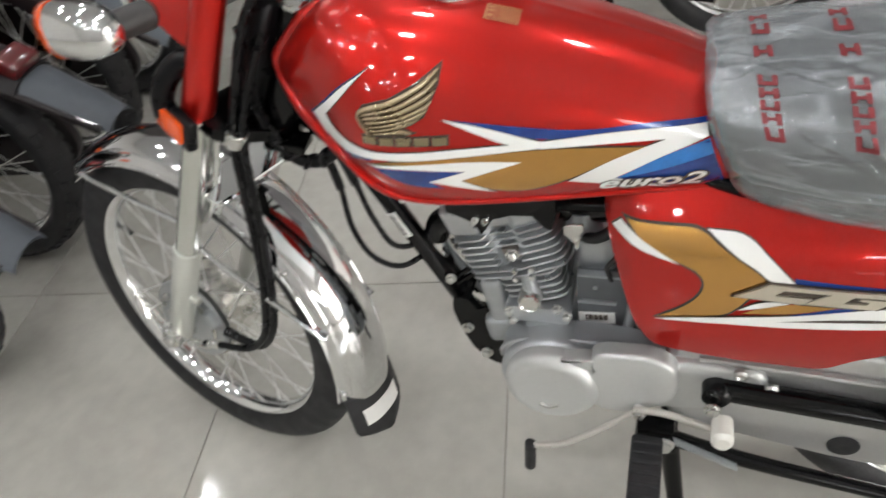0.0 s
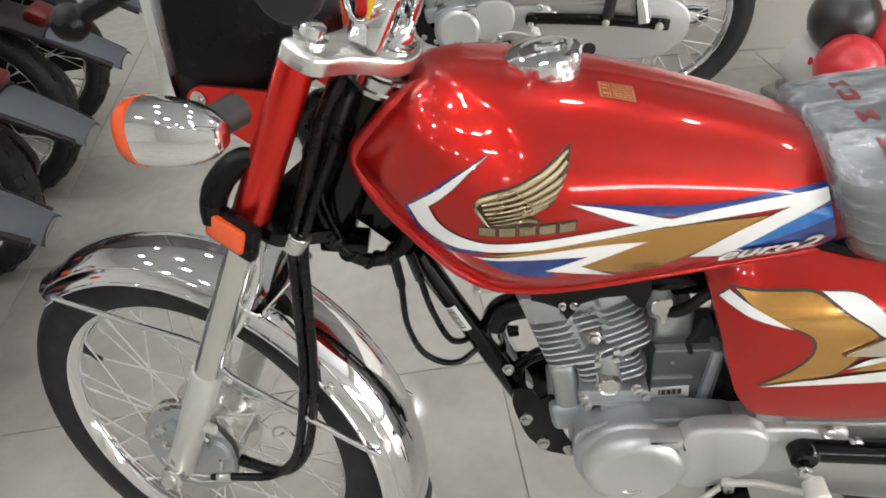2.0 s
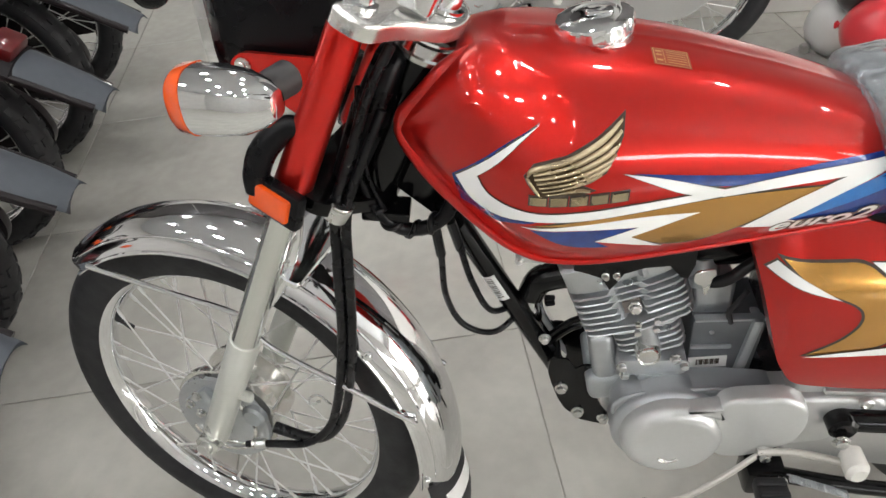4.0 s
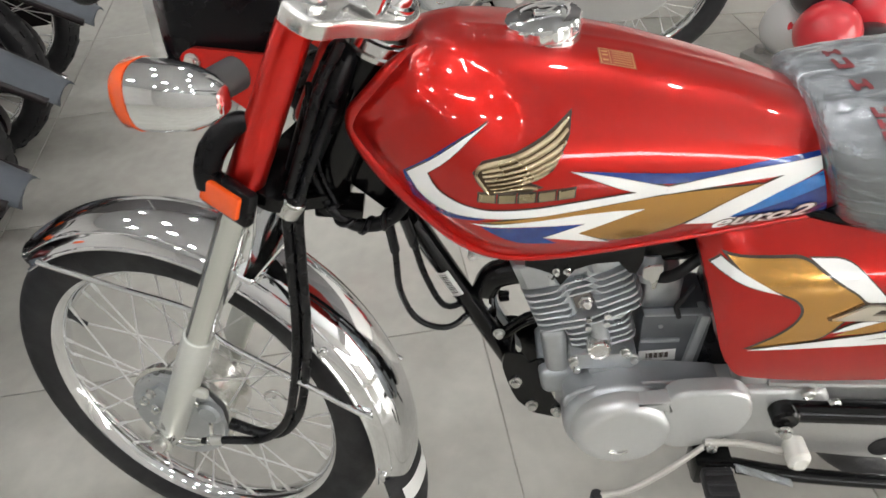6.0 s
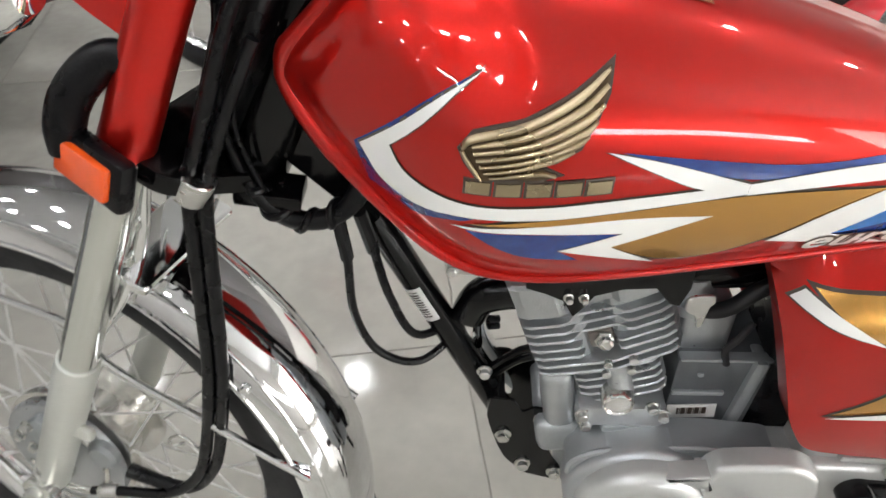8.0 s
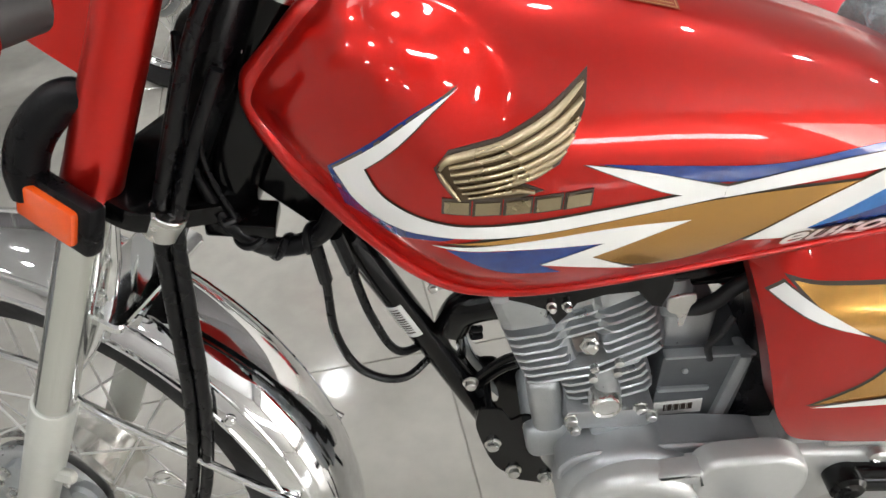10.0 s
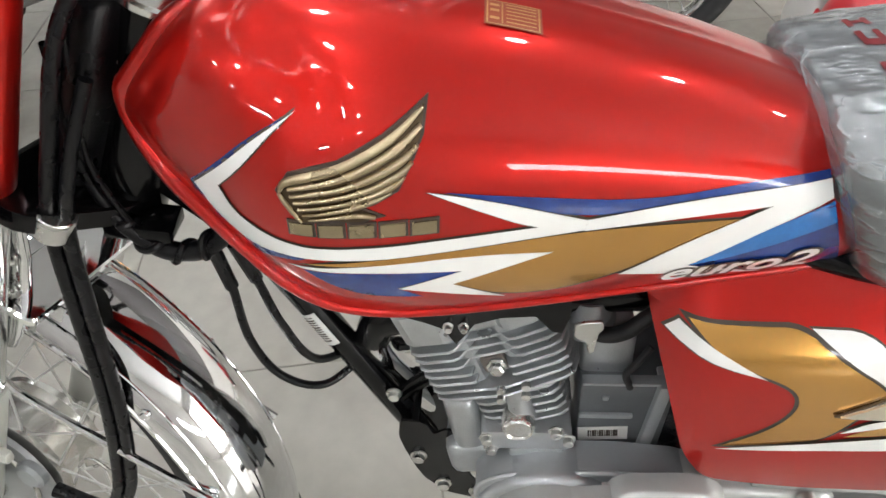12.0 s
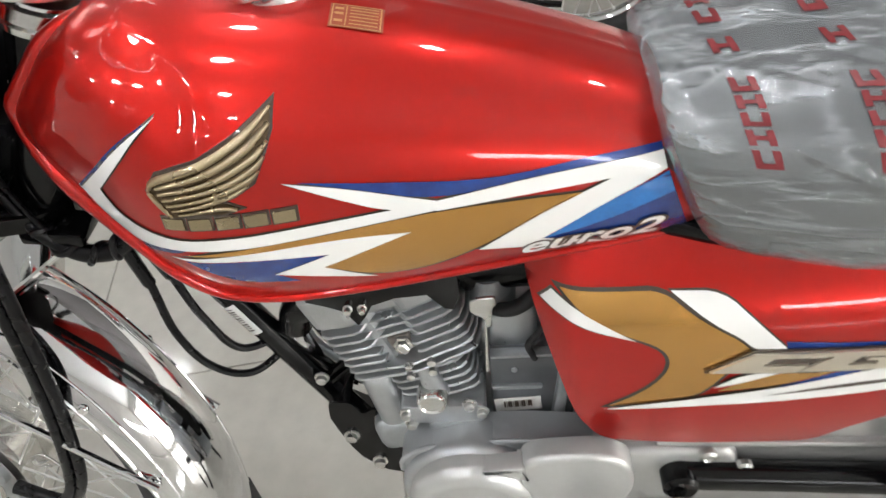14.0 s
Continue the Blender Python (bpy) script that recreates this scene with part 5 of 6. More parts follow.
def tank_stripes(tank):
    k = 0
    for name, shape, mat, edge in (("blue_stripe", BLUE2, BLUE, 0), ("blue_stripe", BLUE1, BLUE, 0), ("blue_stripe", BLUE3, BLUE, 0), ("blue_stripe", BLUE4, BLUE, 0), ("cyan_stripe", CYAN4, CYAN, 0), ("gold_stripe", GOLD1, GOLD, 0.0024), ("white_stripe", LOW_WHITE, WHITE, 0.0008), ("white_stripe", SWEEP, WHITE, 0.0012), ("white_stripe", ARROW, WHITE, 0.0012), ("white_stripe", ZED, WHITE, 0.0010)):
        lift = 0.0004 + 0.00016 * k
        shape = eased(shape)
        if edge:
            part("stripe_edge", drape(bmesh.new(), offset(shape, edge), tank_side, 0.00035 + (0.0001 if mat is WHITE else 0)), INK, tank)
        part(name, drape(bmesh.new(), shape, tank_side, lift), mat, tank)
        k += 1
    part("lettering_edge", laid_text("euro2", 0.0265, (0.0836, 0.6758), (1, 0.03), tank_side, 0.0021, 0.38, 1.62, 0.085), INK, tank)
    part("lettering", laid_text("euro2", 0.0265, (0.0834, 0.6764), (1, 0.03), tank_side, 0.0026, 0.38, 1.62, 0.018), WHITE, tank, "white slanted lettering")
    # raised wing badge with its name bars
    part("badge_base", raised(offset(WING, 0.0018), tank_side, 0.0012, 0.0016), INK, tank)
    wing = part("wing_badge", raised(WING, tank_side, 0.0020, 0.0022), BRONZE, tank, "champagne metal wing badge with dark grooves")
    for f, w in FEATHERS:
        part("feather", feather(f, w), GOLD_METAL, wing, "bright champagne feather", 60)
    for i in range(5):
        x0, x1 = -0.1550 + 0.0192 * i, -0.1550 + 0.0192 * i + 0.0152
        bar = [(x0, 0.7496), (x1, 0.7500), (x1 + 0.0006, 0.7590), (x0 + 0.0006, 0.7586)]
        part("bar_base", raised(offset(bar, 0.0016), tank_side, 0.0012, 0.0012), INK, tank)
        part("name_bar", raised(bar, tank_side, 0.0024, 0.0026), GOLD_METAL, tank, "champagne metal bar")
    # amber caution sticker on top
    rows = []
    for a in np.linspace(0.0, 1.0, 6):
        row = []
        for b in np.linspace(0.0, 1.0, 6):
            x, y = -0.034 + 0.036 * a, -0.050 + 0.026 * b
            lo, hi = 0.75, smooth_at(x, TANK_X, TANK_TOP)
            for _ in range(30):
                mid = (lo + hi) / 2
                if tank_side(x, mid) > -y:
                    lo = mid
                else:
                    hi = mid
            row.append((x, y - 0.0004, lo + 0.0008))
        rows.append(row)
    note = part("caution_sticker", sheet(bmesh.new(), rows), STICKER, tank, "small amber caution sticker with pale lines")

    def on_top(a, b):
        a0, b0 = min(4, int(a * 5)), min(4, int(b * 5))
        u, v = a * 5 - a0, b * 5 - b0
        q = [Vector(rows[a0 + i][b0 + j]) for i in (0, 1) for j in (0, 1)]
        return q[0] * (1 - u) * (1 - v) + q[1] * (1 - u) * v + q[2] * u * (1 - v) + q[3] * u * v + Vector((0, -0.0003, 0.0005))
    for a0, a1, b0, b1 in [(0.04, 0.96, 0.03, 0.055), (0.04, 0.96, 0.945, 0.97), (0.04, 0.065, 0.06, 0.94), (0.935, 0.96, 0.06, 0.94), (0.30, 0.32, 0.08, 0.92)] + [(0.38, 0.90, b, b + 0.04) for b in (0.15, 0.29, 0.43, 0.57, 0.71, 0.84)] + [(0.10, 0.26, b, b + 0.10) for b in (0.2, 0.5, 0.72)]:
        part("pale_line", sheet(bmesh.new(), [[on_top(a, b) for b in (b0, b1)] for a in (a0, (a0 + a1) / 2, a1)]), AMBER_LINE, note)


EMBLEM = material("pale_emblem_metal", (0.74, 0.68, 0.58), 0.28, 0.9, grain=0.06, size=100)
LEVER = material("dull_steel_rod", (0.50, 0.48, 0.44), 0.38, 0.5, grain=0.05, size=30)
AMBER_LINE = material("pale_amber_print", (0.52, 0.27, 0.11), 0.35, 0.0, grain=0.1, size=60, coat=0.4)
STICKER = material("amber_film", (0.26, 0.026, 0.012), 0.3, 0.0, second=(0.32, 0.07, 0.025), size=160, mix=0.5, coat=0.6)

CGOLD = [(0.1150, 0.6318), (0.1938, 0.6340), (0.2162, 0.6172), (0.2322, 0.6065), (0.2538, 0.5919), (0.2667, 0.5776), (0.2506, 0.5564), (0.2396, 0.5369), (0.2280, 0.5239), (0.1980, 0.5160), (0.1548, 0.5069), (0.1720, 0.5200), (0.1860, 0.5330), (0.1955, 0.5455), (0.2010, 0.5575), (0.2022, 0.5690), (0.1985, 0.5795), (0.1910, 0.5870), (0.1800, 0.5930), (0.1603, 0.6007), (0.1332, 0.6161)]
CTIP = [(0.1000, 0.6185), (0.1090, 0.6285), (0.1400, 0.6135), (0.1740, 0.5935), (0.1380, 0.6030)]
CWHITE = [(0.1994, 0.6341), (0.2388, 0.6331), (0.2639, 0.6115), (0.2920, 0.5810), (0.2675, 0.5806), (0.2546, 0.5947), (0.2319, 0.6098)]
CLOW = [(0.1517, 0.5045), (0.1853, 0.5138), (0.2400, 0.5235), (0.2916, 0.5321), (0.3567, 0.5487), (0.3837, 0.5533), (0.4123, 0.5474), (0.4193, 0.5217), (0.3519, 0.5184), (0.2831, 0.5125), (0.2354, 0.5112), (0.1900, 0.5078)]
CBLUE = [(0.2899, 0.5882), (0.3223, 0.5849), (0.4045, 0.5787), (0.4059, 0.5726), (0.3343, 0.5782), (0.2921, 0.5803)]
CSMALL = [(0.2398, 0.5350), (0.2626, 0.5524), (0.2966, 0.5541), (0.2614, 0.5404)]
CTAN = [(0.2440, 0.5295), (0.2614, 0.5404), (0.2967, 0.5533), (0.3394, 0.5509), (0.2913, 0.5340)]
CNAVY = [(0.2915, 0.5330), (0.3394, 0.5509), (0.3609, 0.5504), (0.3303, 0.5402)]
CINK = [(0.2816, 0.5223), (0.3483, 0.5354), (0.4156, 0.5352), (0.4164, 0.5324), (0.3495, 0.5298)]
EM1 = [(0.2335, 0.5592), (0.2675, 0.5798), (0.3354, 0.5782), (0.3297, 0.5730), (0.2823, 0.5741), (0.2739, 0.5661), (0.3101, 0.5644), (0.3020, 0.5560)]
EM2 = [(0.3035, 0.5568), (0.3354, 0.5782), (0.4010, 0.5747), (0.3979, 0.5690), (0.3494, 0.5712), (0.3401, 0.5619), (0.3624, 0.5613), (0.3644, 0.5652), (0.3542, 0.5664), (0.3569, 0.5694), (0.3890, 0.5667), (0.3723, 0.5541)]
EM_BASE = [(0.2300, 0.5572), (0.2664, 0.5820), (0.4040, 0.5768), (0.4045, 0.5704), (0.3755, 0.5512), (0.3027, 0.5524)]


def cover_stripes(cover):
    k = 0
    for name, shape, mat, edge in (("blue_stripe", CBLUE, BLUE, 0), ("gold_stripe", CGOLD, GOLD, 0.0030), ("white_stripe", CTIP, WHITE, 0.0015), ("white_stripe", CWHITE, WHITE, 0.0012), ("gold_stripe", CTAN, GOLD, 0), ("navy_stripe", CNAVY, BLUE, 0), ("white_stripe", CSMALL, WHITE, 0.0010), ("white_stripe", CLOW, WHITE, 0.0008), ("dark_stripe", CINK, INK, 0)):
        shape = eased(shape)
        if edge:
            part("stripe_edge", drape(bmesh.new(), offset(shape, edge), cover_side, 0.00035 + (0.0001 if mat is WHITE else 0)), INK, cover)
        part(name, drape(bmesh.new(), shape, cover_side, 0.0006 + 0.0003 * k), mat, cover)
        k += 1
    part("emblem_base", raised(EM_BASE, cover_side, 0.0034, 0.0020), INK, cover)
    for shape in (EM1, EM2):
        part("emblem_bar", raised(shape, cover_side, 0.0056, 0.0030), EMBLEM, cover, "pale metal emblem bar")



# ---------------------------------------------------------------- motorcycle: wrapped seat
SEAT_X = (0.176, 0.183, 0.202, 0.30, 0.45, 0.70, 0.80, 0.82)
SEAT_TOP = (0.755, 0.780, 0.788, 0.793, 0.794, 0.810, 0.804, 0.785)
SEAT_LOW = (0.690, 0.668, 0.658, 0.644, 0.642, 0.672, 0.694, 0.715)
SEAT_HALF = (0.078, 0.098, 0.110, 0.130, 0.142, 0.137, 0.116, 0.095)


def film_pt(x, a, lift=0.0):
    """A place on the film round the seat: x along it, a the angle round it (-90 left, 0 top)."""
    top, low, half = (smooth_at(x, SEAT_X, v) for v in (SEAT_TOP, SEAT_LOW, SEAT_HALF))
    c, s = math.sin(radians(a)), math.cos(radians(a))
    h = (top - low) / 2
    q = Vector((x, half * math.copysign(abs(c) ** (2 / 3.2), c), (top + low) / 2 + h * math.copysign(abs(s) ** (2 / 3.2), s)))
    wave = 0.0010 * noise.noise(Vector((x * 16, a * 0.035, 3))) + 0.0012 * abs(noise.noise(Vector((x * 26 + a * 0.10, a * 0.05 - x * 9, 7)))) + 0.0020 * abs(noise.noise(Vector((x * 60 - a * 0.2, a * 0.10, 1))))
    # two folds gather towards one knot low on the side
    for x0, a0, high, wide in ((0.252, -57, 0.0035, 0.0032), (0.308, -56, 0.0050, 0.0050), (0.215, -80, 0.0020, 0.0030)):
        ex, ea = 0.365 - x0, (-98 - a0) * 0.0018
        dx, da = x - x0, (a - a0) * 0.0018
        run = math.hypot(ex, ea)
        t = (dx * ex + da * ea) / run ** 2
        if 0 < t < 1:
            off = (dx * ea - da * ex) / run + 0.002 * noise.noise(Vector((t * 7, x0 * 50, 0)))
            wave += high * min(1.0, 6 * t) * min(1.0, 5 * (1 - t)) * math.exp(-(off / wide) ** 2)
    out = Vector((0, c, s)).normalized()
    q.x += front_slant(x, q.z)
    return q + out * (lift + 0.004 + wave)


def film_material():
    """Thin clear film: pale folds stand out, the dark seat shows through between them."""
    m = bpy.data.materials.new("clear_wrinkled_film")
    m.use_nodes = True
    nt = m.node_tree
    b = nt.nodes["Principled BSDF"]
    b.inputs["Base Color"].default_value = (0.74, 0.80, 0.84, 1)
    b.inputs["Roughness"].default_value = 0.16
    b.inputs["Specular IOR Level"].default_value = 0.8
    tc = nt.nodes.new("ShaderNodeTexCoord")

    def fold(scale, sharp, turn):
        mp = nt.nodes.new("ShaderNodeMapping")
        mp.inputs["Scale"].default_value = (0.45, 1.0, 2.2)
        mp.inputs["Rotation"].default_value = (0.2, turn, 0.3)
        nt.links.new(tc.outputs["Object"], mp.inputs[0])
        n = nt.nodes.new("ShaderNodeTexNoise")
        n.inputs["Scale"].default_value, n.inputs["Detail"].default_value, n.inputs["Distortion"].default_value = scale, 4.0, 0.15
        nt.links.new(mp.outputs[0], n.inputs["Vector"])
        last = n.outputs["Fac"]
        for op, val in (("SUBTRACT", 0.5), ("ABSOLUTE", None), ("MULTIPLY", -sharp), ("ADD", 1.0), ("MAXIMUM", 0.0), ("POWER", 3.0)):
            q = nt.nodes.new("ShaderNodeMath")
            q.operation = op
            nt.links.new(last, q.inputs[0])
            if val is not None:
                q.inputs[1].default_value = val
            last = q.outputs[0]
        return last

    def mixed(a, ka, c, kc, base):
        q = nt.nodes.new("ShaderNodeMath")
        q.operation = "MULTIPLY_ADD"
        nt.links.new(a, q.inputs[0])
        q.inputs[1].default_value, q.inputs[2].default_value = ka, base
        w = nt.nodes.new("ShaderNodeMath")
        w.operation = "MULTIPLY_ADD"
        nt.links.new(c, w.inputs[0])
        w.inputs[1].default_value = kc
        nt.links.new(q.outputs[0], w.inputs[2])
        return w.outputs[0]
    big, small = fold(5.0, 24.0, 0.5), fold(15.0, 17.0, -0.4)
    soft = nt.nodes.new("ShaderNodeTexNoise")
    soft.inputs["Scale"].default_value, soft.inputs["Detail"].default_value = 7.0, 3.0
    nt.links.new(tc.outputs["Object"], soft.inputs["Vector"])
    r = nt.nodes.new("ShaderNodeMapRange")
    r.inputs["From Min"].default_value, r.inputs["From Max"].default_value = 0.35, 0.7
    r.inputs["To Min"].default_value, r.inputs["To Max"].default_value = 0.13, 0.21
    nt.links.new(soft.outputs["Fac"], r.inputs["Value"])
    add = nt.nodes.new("ShaderNodeMath")
    nt.links.new(r.outputs[0], add.inputs[0])
    nt.links.new(mixed(big, 0.20, small, 0.16, 0.0), add.inputs[1])
    nt.links.new(add.outputs[0], b.inputs["Alpha"])
    bp = nt.nodes.new("ShaderNodeBump")
    bp.inputs["Strength"].default_value, bp.inputs["Distance"].default_value = 1.0, 0.0016
    nt.links.new(mixed(big, 0.8, small, 0.6, 0.0), bp.inputs["Height"])
    nt.links.new(bp.outputs[0], b.inputs["Normal"])
    # the gloss of both faces of the film lies over its milky body
    gloss, sheen, top = nt.nodes.new("ShaderNodeBsdfGlossy"), nt.nodes.new("ShaderNodeFresnel"), nt.nodes.new("ShaderNodeMixShader")
    gloss.inputs["Color"].default_value = (0.95, 0.97, 1.0, 1)
    gloss.inputs["Roughness"].default_value = 0.24
    sheen.inputs["IOR"].default_value = 1.95
    nt.links.new(bp.outputs[0], gloss.inputs["Normal"])
    nt.links.new(sheen.outputs[0], top.inputs[0])
    nt.links.new(b.outputs[0], top.inputs[1])
    nt.links.new(gloss.outputs[0], top.inputs[2])
    nt.links.new(top.outputs[0], nt.nodes["Material Output"].inputs["Surface"])
    return m


FILM = film_material()
SEAM = material("dark_seam", (0.045, 0.012, 0.012), 0.5, 0.0, grain=0.3, size=120)
PRINT = material("red_print", (0.24, 0.030, 0.036), 0.35, 0.0, grain=0.3, size=160)


def wrap_seat(seat):
    rings = []
    for x in [0.176, 0.178, 0.183, 0.190, 0.202] + [0.202 + 0.298 * (i + 1) / 110 for i in range(110)] + [0.50 + 0.32 * (i + 1) / 50 for i in range(50)]:
        rings.append([film_pt(float(x), -a) for a in np.linspace(-180, 178, 180)])
    part("film_wrap", loft(bmesh.new(), rings), FILM, seat, "clear crinkled plastic film", 80)
    part("piping", tube(bmesh.new(), [film_pt(0.1765, -a, -0.003) for a in np.linspace(-130, 130, 40)], 0.0042, 8, 2, 0.4), SEAM, seat, "dark ruffled seam along the seat front")
    part("trim_strip", tube(bmesh.new(), [film_pt(x, -118, -0.006) for x in (0.24, 0.30, 0.38, 0.5, 0.7)], 0.005, 8), CHROME, seat, "bright trim strip")
    for col, x in enumerate((0.240, 0.315, 0.390, 0.465, 0.54)):
        # printed words across the film, each letter as a bar
        spans = [(10, 16), (1, 7), (-8, -2), (-29, -21), (-38.5, -31), (-48, -40.5), (-58.5, -50), (-71, -61)]
        for n, (lo, hi) in enumerate(spans):
            # each mark is a pair of strokes or a small frame
            w = 0.0085
            strokes = [(-w, -w * 0.45, lo, hi), (w * 0.45, w, lo, hi)]
            strokes.append((-w * 0.45, w * 0.45, lo, lo + (hi - lo) * 0.3) if n % 2 else (-w * 0.45, w * 0.45, lo + (hi - lo) * 0.36, lo + (hi - lo) * 0.64))
            bm = bmesh.new()
            for d0, d1, a0, a1 in strokes:
                sheet(bm, [[film_pt(x + d - 0.00012 * (a + 50), a, 0.0012) for d in np.linspace(d0, d1, 3)] for a in np.linspace(a0, a1, 4)])
            part("printed_mark", bm, PRINT, seat)


# ---------------------------------------------------------------- motorcycle: small things on the left
def small_parts(bike):
    # cables from the tank's front to the engine
    for pts in ([(-0.262, -0.035, 0.655), (-0.259, -0.03, 0.60), (-0.259, -0.03, 0.53), (-0.240, -0.03, 0.477), (-0.200, -0.026, 0.458), (-0.158, 0.012, 0.462), (-0.120, 0.030, 0.452)], [(-0.243, -0.035, 0.655), (-0.235, -0.03, 0.609), (-0.224, -0.03, 0.551), (-0.202, -0.024, 0.495), (-0.160, 0.014, 0.476), (-0.120, 0.030, 0.462)]):
        c = part("control_cable", tube(bmesh.new(), pts, 0.0042, 10, 8), CABLE, bike, "thin black control cable")
        part("cable_boot", tube(bmesh.new(), pts[:2], 0.0062, 10, 4), CABLE, c)
    # wiring loom below the headstock
    part("wiring_loom", tube(bmesh.new(), [(-0.318, -0.050, 0.84), (-0.330, -0.046, 0.79), (-0.335, -0.045, 0.735), (-0.325, -0.043, 0.685), (-0.304, -0.040, 0.655), (-0.278, -0.038, 0.648), (-0.250, -0.036, 0.662), (-0.235, -0.03, 0.69)], [0.0035, 0.0035, 0.004, 0.006, 0.0085, 0.0085, 0.0085, 0.008], 12, 8, 0.3), PLASTIC, bike, "taped black wiring loom")
    spine = curve_through([(-0.325, -0.043, 0.685), (-0.304, -0.040, 0.655), (-0.278, -0.038, 0.648), (-0.250, -0.036, 0.662)], 14)
    wrap = []
    for i, q in enumerate(spine):
        d = (spine[min(i + 1, len(spine) - 1)] - spine[max(i - 1, 0)]).normalized()
        a, b = frame_of(d)
        wrap.append(q + 0.0082 * (math.cos(i * 0.55) * a + math.sin(i * 0.55) * b))
    part("loom_wrap", tube(bmesh.new(), wrap, 0.0036, 8, 3), CABLE, bike, "spiral black loom wrap")
    part("loose_wire", tube(bmesh.new(), [(-0.302, -0.045, 0.86), (-0.318, -0.046, 0.79), (-0.326, -0.047, 0.74), (-0.315, -0.046, 0.685)], 0.0025, 8, 8), CABLE, bike)
    bm = box(bmesh.new(), (0.055, 0.036, 0.014), pose(-0.315, -0.028, 0.672, 0, 8, 0), 0.003)
    bolt(bm, (-0.305, -0.03, 0.679), (0, 0, 1), 0.004, 0.003)
    part("head_bracket", bm, BLACK, bike, "black bracket with a screw")
    # sticker on the downtube: a plain pale label with bars
    d = (DOWN_B - DOWN_A).normalized()
    u = Vector((0, -1, 0))
    v = d.cross(u)

    def on_tube(t, a, r):
        return DOWN_A + d * t + r * (math.cos(a) * u + math.sin(a) * v)
    rows = [[on_tube(0.168 + 0.046 * i / 3, a, 0.0146) for a in np.linspace(-0.35, 1.05, 8)] for i in range(4)]
    st = part("tube_label", sheet(bmesh.new(), rows), PAPER, bike, "white label with dark bars on the downtube")
    for i in range(11):
        t0 = 0.172 + 0.0034 * i
        rows = [[on_tube(t, a, 0.0149) for a in np.linspace(0.0, 0.65, 4)] for t in (t0, t0 + (0.0012, 0.0020, 0.0016)[i % 3])]
        part("bar", sheet(bmesh.new(), rows), INK, st)
    # fuel tap hanging under the tank
    bm = box(bmesh.new(), (0.040, 0.016, 0.012), pose(-0.150, -0.040, 0.602, 0, 4, 0), 0.003)
    cyl(bm, (-0.150, -0.030, 0.605), (-0.150, -0.030, 0.668), 0.006, seg=14)
    tap = part("fuel_tap", bm, STEEL, bike, "small zinc fuel tap")
    for x in (-0.166, -0.140):
        bm = bmesh.new()
        bolt(bm, (x, -0.048, 0.602), r=0.0036, h=0.004)
        part("tap_screw", bm, STEEL, tap)
    # pale stamped bars on the headstock
    for i in range(8):
        s = 0.782 + 0.0046 * i
        c = Vector((XG + s * 0.4964, 0, s))
        k = Matrix.Rotation(radians(-32), 3, AXIS) @ Vector((0.0, -0.0343, 0))
        bm = box(bmesh.new(), (0.0042, 0.0006, 0.0026), Matrix.Translation(c + k) @ pose(0, 0, 0, 0, RAKE, 0), 0)
        part("stamp_bar", bm, PAPER, bike)
    # gear lever with its pads
    lev = part("gear_lever", tube(bmesh.new(), [(-0.004, -0.150, 0.238), (0.04, -0.150, 0.252), (0.09, -0.140, 0.285), (0.135, -0.125, 0.315), (0.150, -0.118, 0.320)], 0.0042, 10), LEVER, bike, "grey steel gear lever")
    part("toe_pad", cyl(bmesh.new(), (-0.006, -0.150, 0.243), (-0.010, -0.150, 0.180), 0.0085, seg=16, bevel=0.002), RUBBER, lev, "black rubber pad with a white tip")
    part("heel_arm", tube(bmesh.new(), [(0.135, -0.125, 0.322), (0.18, -0.132, 0.330), (0.236, -0.138, 0.318)], 0.0050, 10), LEVER, lev)
    part("heel_pad", loft(bmesh.new(), [[(0.246 + a, y, 0.325 + b) for a, b in superellipse(w, w * 1.3, 2.4, 20)] for y, w in ((-0.125, 0.008), (-0.130, 0.0135), (-0.158, 0.0140), (-0.164, 0.009))]), CREAM, lev, "white wrapped heel pad")
    bm = cyl(bmesh.new(), (0.142, -0.09, 0.318), (0.142, -0.128, 0.318), 0.010, seg=20, bevel=0.002)
    bolt(bm, (0.142, -0.128, 0.318))
    part("lever_boss", bm, STEEL, lev)
    # rider's footrest
    fr = part("footrest_bracket", box(bmesh.new(), (0.055, 0.05, 0.05), pose(0.165, -0.09, 0.225), 0.008), BLACK, bike, "black footrest bracket")
    bm = bmesh.new()
    bolt(bm, (0.178, -0.116, 0.235), r=0.010, h=0.009)
    part("bracket_bolt", bm, STEEL, fr)
    rest = part("footrest_rubber", box(bmesh.new(), (0.042, 0.105, 0.022), pose(0.155, -0.185, 0.268, 0, 0, 0), 0.005), RUBBER, fr, "ribbed black rubber footrest")
    for i in range(6):
        part("rib", box(bmesh.new(), (0.038, 0.006, 0.004), pose(0.155, -0.225 + 0.016 * i, 0.2805), 0.001, 1), RUBBER, rest)
    part("footrest_bar", tube(bmesh.new(), [(0.165, -0.09, 0.22), (0.16, -0.13, 0.245), (0.155, -0.16, 0.262)], 0.009, 10), BLACK, fr)
    # stands
    part("side_stand", tube(bmesh.new(), [(0.19, -0.095, 0.222), (0.30, -0.105, 0.205), (0.45, -0.11, 0.185), (0.52, -0.115, 0.178)], [0.012, 0.011, 0.010, 0.009], 12), BLACK, bike, "folded black side stand")
